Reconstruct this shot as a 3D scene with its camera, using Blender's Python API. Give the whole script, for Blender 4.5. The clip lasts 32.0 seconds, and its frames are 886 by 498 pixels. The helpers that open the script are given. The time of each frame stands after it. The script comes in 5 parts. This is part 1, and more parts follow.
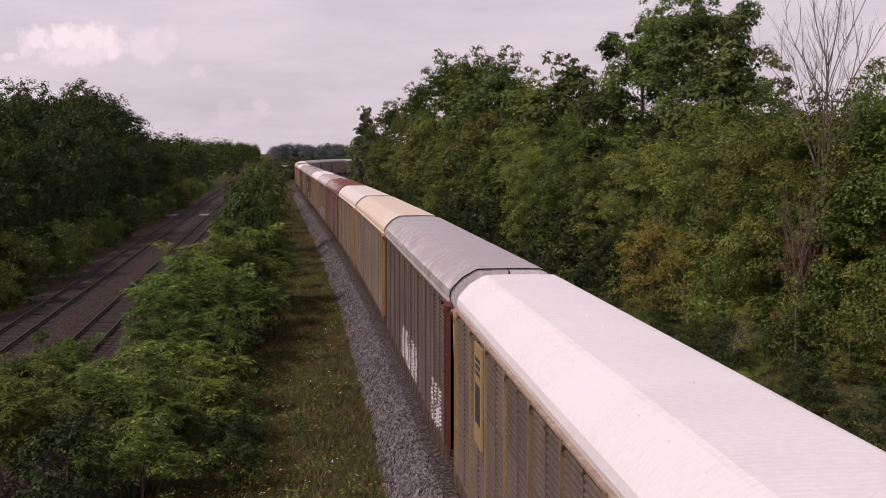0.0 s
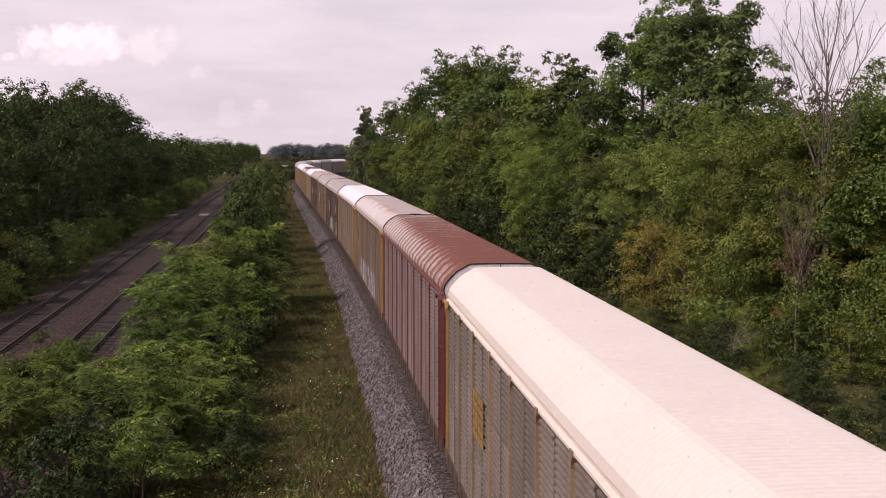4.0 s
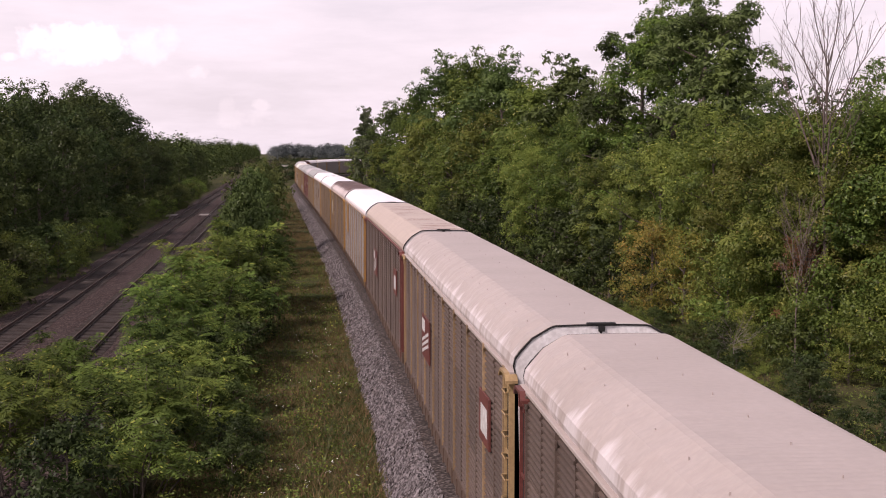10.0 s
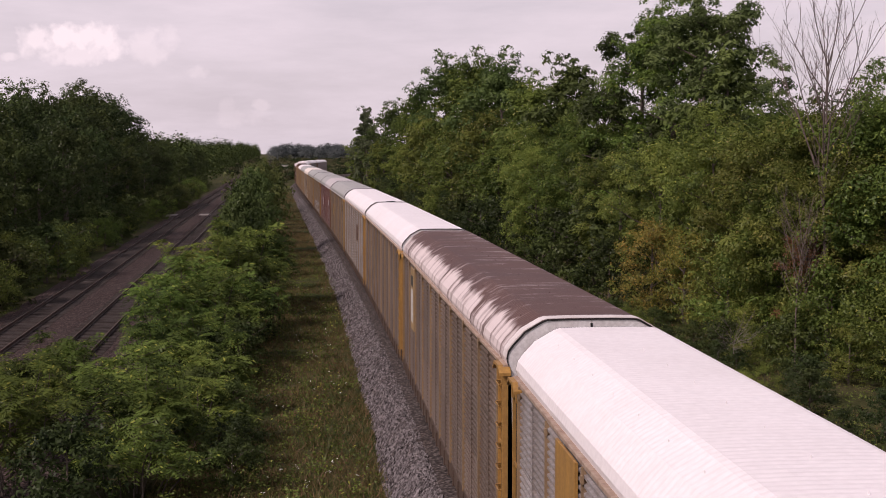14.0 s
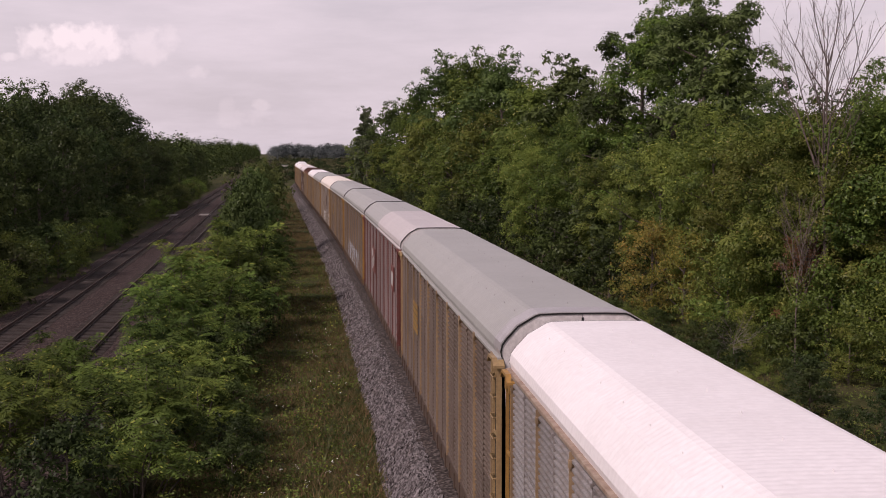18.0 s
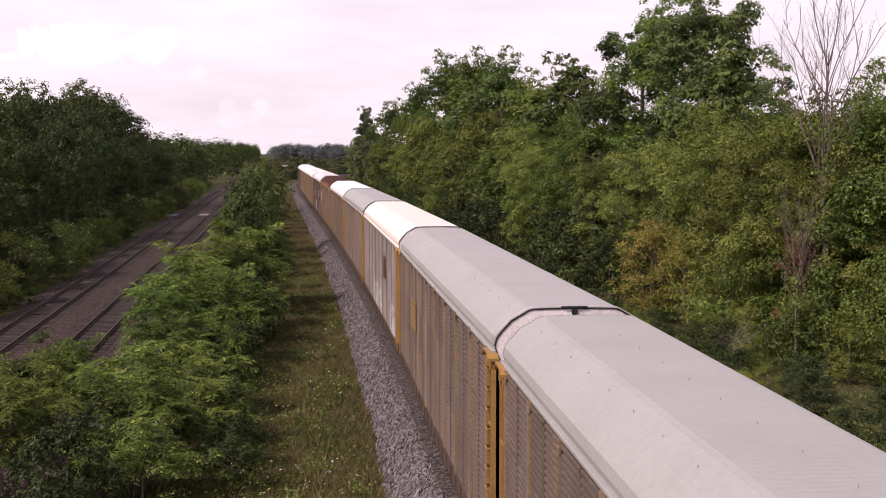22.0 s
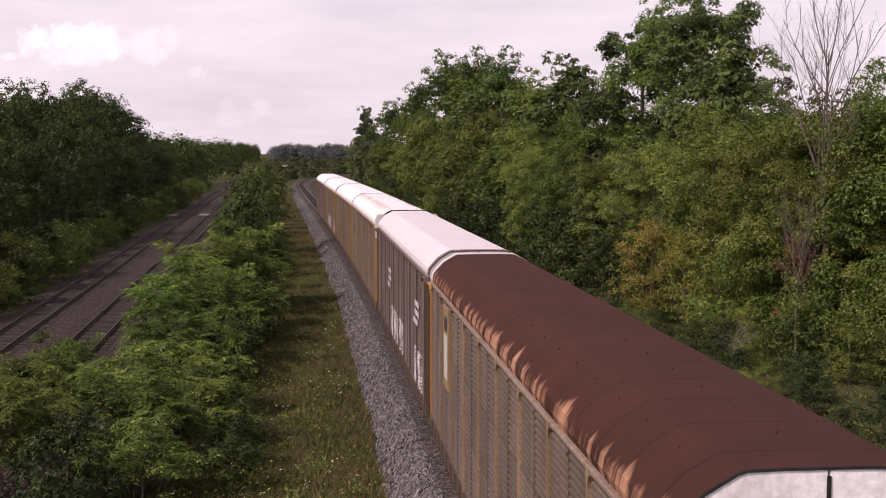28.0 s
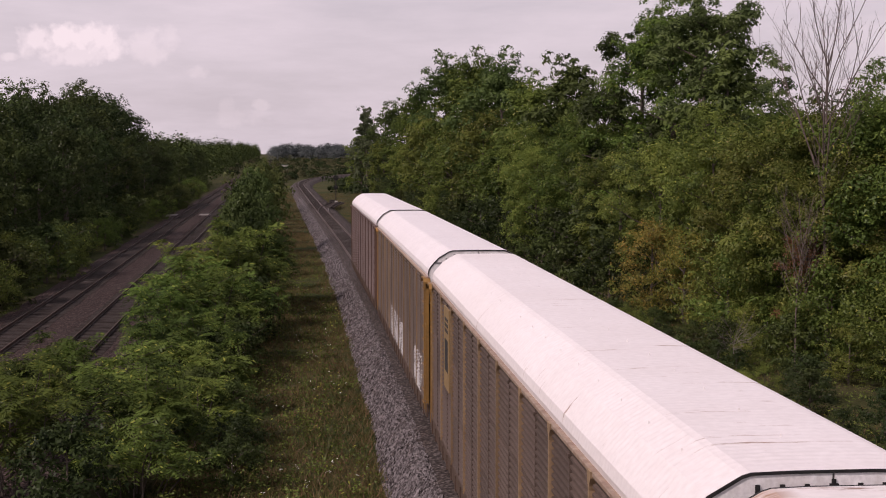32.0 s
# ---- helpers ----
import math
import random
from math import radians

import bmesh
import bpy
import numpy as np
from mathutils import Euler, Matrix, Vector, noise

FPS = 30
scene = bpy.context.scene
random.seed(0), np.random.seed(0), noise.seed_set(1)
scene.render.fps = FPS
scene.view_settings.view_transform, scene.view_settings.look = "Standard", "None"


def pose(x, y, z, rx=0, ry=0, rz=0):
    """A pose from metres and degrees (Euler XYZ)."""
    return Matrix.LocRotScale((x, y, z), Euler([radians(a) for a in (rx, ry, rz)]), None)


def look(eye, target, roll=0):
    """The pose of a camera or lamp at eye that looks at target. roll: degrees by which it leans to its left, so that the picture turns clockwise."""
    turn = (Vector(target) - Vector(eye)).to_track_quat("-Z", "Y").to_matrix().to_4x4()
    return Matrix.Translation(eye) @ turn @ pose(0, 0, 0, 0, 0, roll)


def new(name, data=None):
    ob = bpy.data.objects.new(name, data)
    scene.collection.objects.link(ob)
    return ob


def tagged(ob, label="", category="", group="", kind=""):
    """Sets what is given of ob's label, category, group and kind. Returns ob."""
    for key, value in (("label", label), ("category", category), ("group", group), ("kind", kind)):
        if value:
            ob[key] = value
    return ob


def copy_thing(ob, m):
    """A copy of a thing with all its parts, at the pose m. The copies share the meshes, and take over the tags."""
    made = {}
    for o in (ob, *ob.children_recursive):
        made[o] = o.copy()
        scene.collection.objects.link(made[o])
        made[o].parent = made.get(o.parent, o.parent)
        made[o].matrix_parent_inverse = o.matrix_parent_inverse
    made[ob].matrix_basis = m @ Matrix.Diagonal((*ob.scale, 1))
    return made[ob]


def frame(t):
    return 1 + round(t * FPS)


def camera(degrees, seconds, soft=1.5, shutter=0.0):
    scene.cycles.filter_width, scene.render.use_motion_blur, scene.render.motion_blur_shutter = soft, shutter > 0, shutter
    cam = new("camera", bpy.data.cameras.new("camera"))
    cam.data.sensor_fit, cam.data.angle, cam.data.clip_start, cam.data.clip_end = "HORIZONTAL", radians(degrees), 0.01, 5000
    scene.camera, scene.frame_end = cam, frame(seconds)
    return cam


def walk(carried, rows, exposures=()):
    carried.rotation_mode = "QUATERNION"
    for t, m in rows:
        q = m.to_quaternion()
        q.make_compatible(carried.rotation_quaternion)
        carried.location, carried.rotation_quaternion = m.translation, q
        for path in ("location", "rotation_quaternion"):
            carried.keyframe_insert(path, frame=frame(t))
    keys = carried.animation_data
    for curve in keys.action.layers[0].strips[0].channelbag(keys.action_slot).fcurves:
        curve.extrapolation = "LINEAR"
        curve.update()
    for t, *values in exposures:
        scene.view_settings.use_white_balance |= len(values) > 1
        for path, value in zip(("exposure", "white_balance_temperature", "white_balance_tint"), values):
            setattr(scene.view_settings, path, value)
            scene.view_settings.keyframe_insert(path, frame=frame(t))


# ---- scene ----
# The place: a railway seen from a road bridge. x to the right, y along the view, z up; z = 0 is the head of the near track's rails.
LENGTH = 32.0
EYE = (0.0, 0.0, 8.69)
# the clip's camera closes its iris when pale roofs fill the picture
EXPOSURE = [(0.0, -0.52), (1.0, -0.1), (2.0, -0.18), (3.0, -0.38), (4.5, -0.15), (6.0, 0.06), (7.0, -0.2), (8.0, -0.54), (9.0, -0.25), (10.0, -0.03), (11.0, 0.0), (12.0, -0.1), (13.0, -0.35), (14.0, -0.42),
            (15.5, -0.4), (17.0, -0.5), (18.0, -0.48), (19.0, 0.0), (20.0, 0.0), (22.0, 0.08), (23.0, 0.0), (24.0, -0.26), (25.0, -0.3), (26.5, -0.25), (28.0, -0.14), (29.0, 0.05), (30.0, -0.42), (31.0, -0.60), (32.0, -0.54)]
cam = camera(35.34, LENGTH, soft=1.0)
walk(cam, [(0.0, look(EYE, (0.0, 100.0, 1.655))), (LENGTH, look(EYE, (0.0, 100.0, 1.655)))],
     exposures=[(t, e, 6650, 27) for t, e in EXPOSURE])

# ---- light ----
SUN_DIR = Vector((-0.55, -0.46, 0.70)).normalized()   # towards the sun
sun = new("sun", bpy.data.lights.new("sun", "SUN"))
sun.data.energy, sun.data.angle, sun.data.color = 3.7, radians(2.0), (1.0, 0.93, 0.86)
sun.matrix_world = look(SUN_DIR * 100, (0, 0, 0))


def build_world():
    world = bpy.data.worlds.new("sky")
    scene.world = world
    world.use_nodes = True
    nt = world.node_tree
    nt.nodes.clear()
    N, link = nt.nodes.new, nt.links.new

    def op(kind, a, b=None):
        n = N("ShaderNodeMath")
        n.operation = kind
        for i, v in enumerate((a, b)):
            if v is None:
                continue
            if isinstance(v, (int, float)):
                n.inputs[i].default_value = v
            else:
                link(v, n.inputs[i])
        return n.outputs[0]

    sky = N("ShaderNodeTexSky")
    sky.sky_type, sky.sun_disc = "NISHITA", False
    sky.sun_elevation = math.asin(SUN_DIR.z)
    sky.sun_rotation = math.atan2(SUN_DIR.x, SUN_DIR.y)
    sky.dust_density, sky.air_density = 3.0, 1.0
    clear = N("ShaderNodeBackground")
    clear.inputs[1].default_value = 0.10
    link(sky.outputs[0], clear.inputs[0])

    tc = N("ShaderNodeTexCoord")
    sep = N("ShaderNodeSeparateXYZ")
    link(tc.outputs["Generated"], sep.inputs[0])
    x, y, z = sep.outputs
    # thin high cloud in long streaks
    mp = N("ShaderNodeMapping")
    mp.inputs["Scale"].default_value = (2.2, 2.2, 11.0)
    link(tc.outputs["Generated"], mp.inputs[0])
    wisps = N("ShaderNodeTexNoise")
    wisps.inputs["Scale"].default_value, wisps.inputs["Detail"].default_value, wisps.inputs["Roughness"].default_value = 2.6, 7.0, 0.6
    link(mp.outputs[0], wisps.inputs[0])
    veil = N("ShaderNodeMapRange")
    veil.inputs[1].default_value, veil.inputs[2].default_value = 0.36, 0.68
    veil.inputs[3].default_value, veil.inputs[4].default_value = 0.74, 0.98
    link(wisps.outputs[0], veil.inputs[0])
    # heaped clouds low in the sky
    edge = N("ShaderNodeTexNoise")
    edge.inputs["Scale"].default_value, edge.inputs["Detail"].default_value = 75.0, 6.0
    link(tc.outputs["Generated"], edge.inputs[0])
    lace = N("ShaderNodeTexNoise")
    lace.inputs["Scale"].default_value, lace.inputs["Detail"].default_value = 210.0, 5.0
    link(tc.outputs["Generated"], lace.inputs[0])
    fray = op("ADD", op("MULTIPLY", op("SUBTRACT", edge.outputs[0], 0.5), 3.6), op("MULTIPLY", op("SUBTRACT", lace.outputs[0], 0.5), 1.6))
    ahead = op("MAXIMUM", y, 0.05)
    u, v = op("DIVIDE", x, ahead), op("DIVIDE", z, ahead)
    heap = None
    for cu, cv, ru, rv, k in ((-0.286, 0.078, 0.017, 0.011, 0.8), (-0.270, 0.081, 0.014, 0.012, 0.95), (-0.248, 0.080, 0.018, 0.012, 0.9), (-0.236, 0.073, 0.014, 0.009, 0.8),
                              (-0.262, 0.070, 0.034, 0.008, 0.6), (-0.210, 0.074, 0.018, 0.012, 0.38), (-0.196, 0.080, 0.008, 0.008, 0.3), (-0.175, 0.057, 0.009, 0.005, 0.25),
                              (-0.154, 0.031, 0.006, 0.008, 0.14), (-0.131, 0.033, 0.006, 0.004, 0.22), (-0.145, 0.024, 0.018, 0.007, 0.15), (-0.309, 0.067, 0.006, 0.003, 0.5)):
        du = op("POWER", op("ABSOLUTE", op("DIVIDE", op("SUBTRACT", u, cu), ru)), 2.0)
        dv = op("POWER", op("ABSOLUTE", op("DIVIDE", op("SUBTRACT", v, cv), rv)), 2.0)
        r = op("ADD", op("ADD", du, dv), fray)
        m = N("ShaderNodeMapRange")
        m.inputs[1].default_value, m.inputs[2].default_value = 1.35, 0.25
        m.inputs[3].default_value, m.inputs[4].default_value = 0.0, k
        link(r, m.inputs[0])
        heap = m.outputs[0] if heap is None else op("MAXIMUM", heap, m.outputs[0])
    heap = op("MULTIPLY", heap, op("GREATER_THAN", y, 0.05))

    cloud = N("ShaderNodeBackground")
    cloud.inputs[0].default_value = CLOUD
    cloud.inputs[1].default_value = CLOUD_STRENGTH
    mix = N("ShaderNodeMixShader")
    # the haze is thick near the horizon and thin overhead
    thin = N("ShaderNodeMapRange")
    thin.inputs[1].default_value, thin.inputs[2].default_value = 0.15, 0.75
    thin.inputs[3].default_value, thin.inputs[4].default_value = 1.0, 0.45
    link(z, thin.inputs[0])
    link(op("MULTIPLY", veil.outputs[0], thin.outputs[0]), mix.inputs[0])
    link(clear.outputs[0], mix.inputs[1])
    link(cloud.outputs[0], mix.inputs[2])
    puff = N("ShaderNodeBackground")
    puff.inputs[0].default_value = (1.0, 0.93, 0.93, 1)
    puff.inputs[1].default_value = 1.3
    top = N("ShaderNodeMixShader")
    link(heap, top.inputs[0])
    link(mix.outputs[0], top.inputs[1])
    link(puff.outputs[0], top.inputs[2])
    out = N("ShaderNodeOutputWorld")
    link(top.outputs[0], out.inputs[0])


CLOUD, CLOUD_STRENGTH = (0.832, 0.793, 0.82, 1), 1.25
build_world()

# ---- materials ----
def material(name, rough=0.7, metal=0.0, gloss=0.5):
    m = bpy.data.materials.new(name)
    m.use_nodes = True
    b = m.node_tree.nodes["Principled BSDF"]
    b.inputs["Roughness"].default_value, b.inputs["Metallic"].default_value = rough, metal
    b.inputs["Specular IOR Level"].default_value = gloss
    return m, m.node_tree, b


def coords(nt, scale=(1, 1, 1), shuffle=False):
    """Object coordinates in metres, stretched; shuffle gives each object its own stretch of the pattern."""
    tc, mp = nt.nodes.new("ShaderNodeTexCoord"), nt.nodes.new("ShaderNodeMapping")
    mp.inputs["Scale"].default_value = scale
    nt.links.new(tc.outputs["Object"], mp.inputs[0])
    if shuffle:
        info, mul = nt.nodes.new("ShaderNodeObjectInfo"), nt.nodes.new("ShaderNodeMath")
        mul.operation, mul.inputs[1].default_value = "MULTIPLY", 57.0
        nt.links.new(info.outputs["Random"], mul.inputs[0])
        nt.links.new(mul.outputs[0], mp.inputs["Location"])
    return mp.outputs[0]


def noise_of(nt, vec, scale, detail=5.0, rough=0.55, lo=0.35, hi=0.65, a=0.0, b=1.0):
    n, r = nt.nodes.new("ShaderNodeTexNoise"), nt.nodes.new("ShaderNodeMapRange")
    n.inputs["Scale"].default_value, n.inputs["Detail"].default_value, n.inputs["Roughness"].default_value = scale, detail, rough
    for i, v in enumerate((lo, hi, a, b)):
        r.inputs[i + 1].default_value = v
    nt.links.new(vec, n.inputs[0])
    nt.links.new(n.outputs[0], r.inputs[0])
    return r.outputs[0]


def math_of(nt, kind, a, b):
    n = nt.nodes.new("ShaderNodeMath")
    n.operation = kind
    for i, v in enumerate((a, b)):
        if isinstance(v, (int, float)):
            n.inputs[i].default_value = v
        else:
            nt.links.new(v, n.inputs[i])
    return n.outputs[0]


def blend(nt, fac, a, b):
    n = nt.nodes.new("ShaderNodeMix")
    n.data_type = "RGBA"
    for i, v in ((0, fac), (6, a), (7, b)):
        if isinstance(v, (int, float)):
            n.inputs[i].default_value = v
        elif isinstance(v, tuple):
            n.inputs[i].default_value = (*v[:3], 1)
        else:
            nt.links.new(v, n.inputs[i])
    return n.outputs[2]


def bump(nt, bsdf, height, strength=0.3, distance=0.02):
    n = nt.nodes.new("ShaderNodeBump")
    n.inputs["Strength"].default_value, n.inputs["Distance"].default_value = strength, distance
    nt.links.new(height, n.inputs["Height"])
    nt.links.new(n.outputs[0], bsdf.inputs["Normal"])


def mottled(name, a, b, scale=3.0, rough=0.8, metal=0.0, stretch=(1, 1, 1), bumpy=0.15, fine=40.0, shuffle=False, lo=0.35, hi=0.65):
    """Two tones in patches with fine grain."""
    m, nt, bs = material(name, rough, metal, 0.25)
    v = coords(nt, stretch, shuffle)
    big = noise_of(nt, v, scale, lo=lo, hi=hi)
    grain = noise_of(nt, coords(nt), fine, detail=3, a=0.0, b=0.35)
    dark = tuple(c * 0.55 for c in a)
    col = blend(nt, grain, blend(nt, big, a, b), dark)
    nt.links.new(col, bs.inputs["Base Color"])
    bump(nt, bs, grain, bumpy)
    return m


def leaf_material(name, dark, light, accent=None, share=0.06):
    """Thin leaves that let some light through, each of its own green."""
    m = bpy.data.materials.new(name)
    m.use_nodes = True
    nt = m.node_tree
    nt.nodes.clear()
    geo, tc = nt.nodes.new("ShaderNodeNewGeometry"), nt.nodes.new("ShaderNodeTexCoord")
    r = geo.outputs["Random Per Island"]
    patch = noise_of(nt, coords(nt, shuffle=True), 0.45, detail=3)
    t = math_of(nt, "ADD", math_of(nt, "MULTIPLY", r, 0.2), math_of(nt, "MULTIPLY", patch, 0.8))
    col = blend(nt, t, dark, light)
    if accent:
        col = blend(nt, math_of(nt, "GREATER_THAN", r, 1.0 - share), col, accent)
    tree = nt.nodes.new("ShaderNodeObjectInfo")
    hsv = nt.nodes.new("ShaderNodeHueSaturation")
    span = nt.nodes.new("ShaderNodeMapRange")
    span.inputs[3].default_value, span.inputs[4].default_value = 0.85, 1.55
    nt.links.new(tree.outputs["Random"], span.inputs[0])
    nt.links.new(span.outputs[0], hsv.inputs["Value"])
    turn = nt.nodes.new("ShaderNodeMapRange")
    turn.inputs[3].default_value, turn.inputs[4].default_value = 0.480, 0.515
    other = math_of(nt, "FRACT", math_of(nt, "MULTIPLY", tree.outputs["Random"], 7.31), 0.0)
    nt.links.new(other, turn.inputs[0])
    nt.links.new(turn.outputs[0], hsv.inputs["Hue"])
    nt.links.new(col, hsv.inputs["Color"])
    col = hsv.outputs[0]
    d, tr, gl = nt.nodes.new("ShaderNodeBsdfDiffuse"), nt.nodes.new("ShaderNodeBsdfTranslucent"), nt.nodes.new("ShaderNodeBsdfGlossy")
    gl.inputs["Roughness"].default_value = 0.45
    gl.inputs["Color"].default_value = (0.5, 0.5, 0.5, 1)
    m1, m2, out = nt.nodes.new("ShaderNodeMixShader"), nt.nodes.new("ShaderNodeMixShader"), nt.nodes.new("ShaderNodeOutputMaterial")
    m1.inputs[0].default_value, m2.inputs[0].default_value = 0.24, 0.02
    nt.links.new(col, d.inputs[0])
    nt.links.new(col, tr.inputs[0])
    nt.links.new(d.outputs[0], m1.inputs[1])
    nt.links.new(tr.outputs[0], m1.inputs[2])
    nt.links.new(m1.outputs[0], m2.inputs[1])
    nt.links.new(gl.outputs[0], m2.inputs[2])
    nt.links.new(m2.outputs[0], out.inputs[0])
    return m


def ground_material():
    m, nt, bs = material("meadow soil", 0.95, 0.0, 0.05)
    v = coords(nt)
    dry = noise_of(nt, v, 0.22, detail=6, lo=0.42, hi=0.6)
    fine = noise_of(nt, v, 5.0, detail=6)
    col = blend(nt, dry, (0.044, 0.054, 0.018), (0.088, 0.076, 0.037))
    col = blend(nt, math_of(nt, "MULTIPLY", fine, 0.55), col, (0.035, 0.042, 0.016))
    nt.links.new(col, bs.inputs["Base Color"])
    bump(nt, bs, fine, 0.6, 0.1)
    return m


def ballast_material(name, light, dark, brown):
    m, nt, bs = material(name, 0.9, 0.0, 0.08)
    v = coords(nt)
    vor = nt.nodes.new("ShaderNodeTexVoronoi")
    vor.inputs["Scale"].default_value = 9.0
    nt.links.new(v, vor.inputs[0])
    tone = nt.nodes.new("ShaderNodeSeparateColor")
    nt.links.new(vor.outputs["Color"], tone.inputs[0])
    col = blend(nt, tone.outputs[0], dark, light)
    col = blend(nt, math_of(nt, "MULTIPLY", tone.outputs[1], 0.3), col, brown)
    col = blend(nt, math_of(nt, "MULTIPLY", noise_of(nt, v, 0.5, lo=0.45, hi=0.7), 0.5), col, brown)
    # shade between the stones is put into the colour as dark gaps
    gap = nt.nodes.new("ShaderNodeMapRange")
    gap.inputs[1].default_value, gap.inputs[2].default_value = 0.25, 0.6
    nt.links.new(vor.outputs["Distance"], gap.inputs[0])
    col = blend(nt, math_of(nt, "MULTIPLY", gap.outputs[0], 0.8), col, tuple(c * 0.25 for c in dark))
    nt.links.new(col, bs.inputs["Base Color"])
    inv = math_of(nt, "SUBTRACT", 1.0, vor.outputs["Distance"])
    bump(nt, bs, inv, 0.8, 0.05)
    return m


def roof_material(name, base, stain, amount, streak=0.0, rust=None, rust_lo=0.6, flank=None, rough=0.5, metal=0.0, flank_at=(1.05, 1.55), half=None, flat=None, crease=None, across=(0.25, 3.0, 0.25), level_rust=False, gloss=0.35, seams=0.0):
    """Painted sheet steel: broad stains, streaks across the roof, rust that follows the sheets, and flank patches of
    wear and painted glare.
    """
    m, nt, bs = material(name, rough, metal, gloss)
    v = coords(nt, shuffle=True)
    cloudy = noise_of(nt, v, 0.5, detail=6, lo=0.35, hi=0.75)
    col = blend(nt, math_of(nt, "MULTIPLY", cloudy, amount), base, stain)
    if half:
        # the sheets beyond the middle are of another colour
        tc4, sep4 = nt.nodes.new("ShaderNodeTexCoord"), nt.nodes.new("ShaderNodeSeparateXYZ")
        nt.links.new(tc4.outputs["Object"], sep4.inputs[0])
        col = blend(nt, math_of(nt, "GREATER_THAN", sep4.outputs[1], 1.0), col, half)
    fine = noise_of(nt, v, 9.0, detail=5, a=0.0, b=0.16)
    col = blend(nt, fine, col, tuple(c * 0.6 for c in stain))
    if streak:
        s = noise_of(nt, coords(nt, (0.8, 5.0, 0.8), True), 1.6, detail=4, lo=0.60, hi=0.72)
        col = blend(nt, math_of(nt, "MULTIPLY", s, streak), col, (0.30, 0.20, 0.13))
    if rust:
        # bands of rust, thicker towards one end where creep says so
        band = noise_of(nt, coords(nt, across, True), 1.0, detail=4, rough=0.6, lo=0.0, hi=1.0)
        line = noise_of(nt, coords(nt, (0.5, 11.0, 0.5), True), 1.0, detail=3, rough=0.7, lo=0.0, hi=1.0)
        fleck = noise_of(nt, v, 7.0, detail=6, rough=0.7, lo=0.0, hi=1.0)
        mix = math_of(nt, "ADD", math_of(nt, "MULTIPLY", band, 0.6), math_of(nt, "ADD", math_of(nt, "MULTIPLY", line, 0.2), math_of(nt, "MULTIPLY", fleck, 0.2)))
        eaten = nt.nodes.new("ShaderNodeMapRange")
        eaten.inputs[1].default_value, eaten.inputs[2].default_value = rust_lo - 0.02, rust_lo + 0.05
        if level_rust:
            # rust only where water stands, on the level middle
            tc5, sep5 = nt.nodes.new("ShaderNodeTexCoord"), nt.nodes.new("ShaderNodeSeparateXYZ")
            nt.links.new(tc5.outputs["Object"], sep5.inputs[0])
            out5 = math_of(nt, "SUBTRACT", math_of(nt, "ABSOLUTE", sep5.outputs[0], 0.0), 0.75)
            mix = math_of(nt, "SUBTRACT", mix, math_of(nt, "MULTIPLY", math_of(nt, "MAXIMUM", out5, 0.0), 0.5))
            mix = math_of(nt, "ADD", mix, noise_of(nt, coords(nt, (0.5, 0.8, 0.5), True), 1.0, detail=3, lo=0.3, hi=0.7, a=-0.09, b=0.08))
        nt.links.new(mix, eaten.inputs[0])
        col = blend(nt, math_of(nt, "MULTIPLY", eaten.outputs[0], 0.92), col, blend(nt, fleck, rust, tuple(c * 0.55 for c in rust)))
    if flat or crease:
        tc3, sep3 = nt.nodes.new("ShaderNodeTexCoord"), nt.nodes.new("ShaderNodeSeparateXYZ")
        nt.links.new(tc3.outputs["Object"], sep3.inputs[0])
        wander = noise_of(nt, coords(nt, (0.2, 0.8, 0.2), True), 1.0, detail=5, lo=0.0, hi=1.0)
        out = math_of(nt, "ADD", math_of(nt, "ABSOLUTE", sep3.outputs[0], 0.0), math_of(nt, "MULTIPLY", wander, 0.5))
    if flat:
        # grime that lies on the level middle of the roof, in streaks along and across
        level = nt.nodes.new("ShaderNodeMapRange")
        level.inputs[1].default_value, level.inputs[2].default_value = 1.12, 0.98
        nt.links.new(out, level.inputs[0])
        brush = noise_of(nt, coords(nt, (0.9, 5.0, 1.0), True), 1.1, detail=7, rough=0.7, lo=0.34, hi=0.62, a=0.2)
        col = blend(nt, math_of(nt, "MULTIPLY", level.outputs[0], brush), col, flat)
    if crease:
        # rust along the bend of the sheet
        near = nt.nodes.new("ShaderNodeMapRange")
        near.inputs[1].default_value, near.inputs[2].default_value = 0.32, 0.04
        nt.links.new(math_of(nt, "ABSOLUTE", math_of(nt, "SUBTRACT", out, 1.08), 0.0), near.inputs[0])
        here = noise_of(nt, coords(nt, (0.1, 0.33, 0.1), True), 1.0, detail=4, rough=0.65, lo=0.42, hi=0.54)
        lick = noise_of(nt, coords(nt, (1.5, 9.0, 1.5), True), 1.0, detail=4, lo=0.35, hi=0.6)
        col = blend(nt, math_of(nt, "MULTIPLY", math_of(nt, "MULTIPLY", near.outputs[0], here), lick), col, crease)
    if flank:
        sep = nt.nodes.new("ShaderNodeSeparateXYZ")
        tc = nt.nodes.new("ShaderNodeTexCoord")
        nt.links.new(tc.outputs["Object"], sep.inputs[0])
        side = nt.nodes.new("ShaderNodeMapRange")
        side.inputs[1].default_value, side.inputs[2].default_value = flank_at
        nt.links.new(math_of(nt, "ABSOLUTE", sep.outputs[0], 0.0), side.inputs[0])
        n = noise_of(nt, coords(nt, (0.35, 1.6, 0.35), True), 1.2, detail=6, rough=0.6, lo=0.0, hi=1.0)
        wear_or_glare = nt.nodes.new("ShaderNodeMapRange")
        wear_or_glare.inputs[1].default_value, wear_or_glare.inputs[2].default_value = 0.86, 1.02
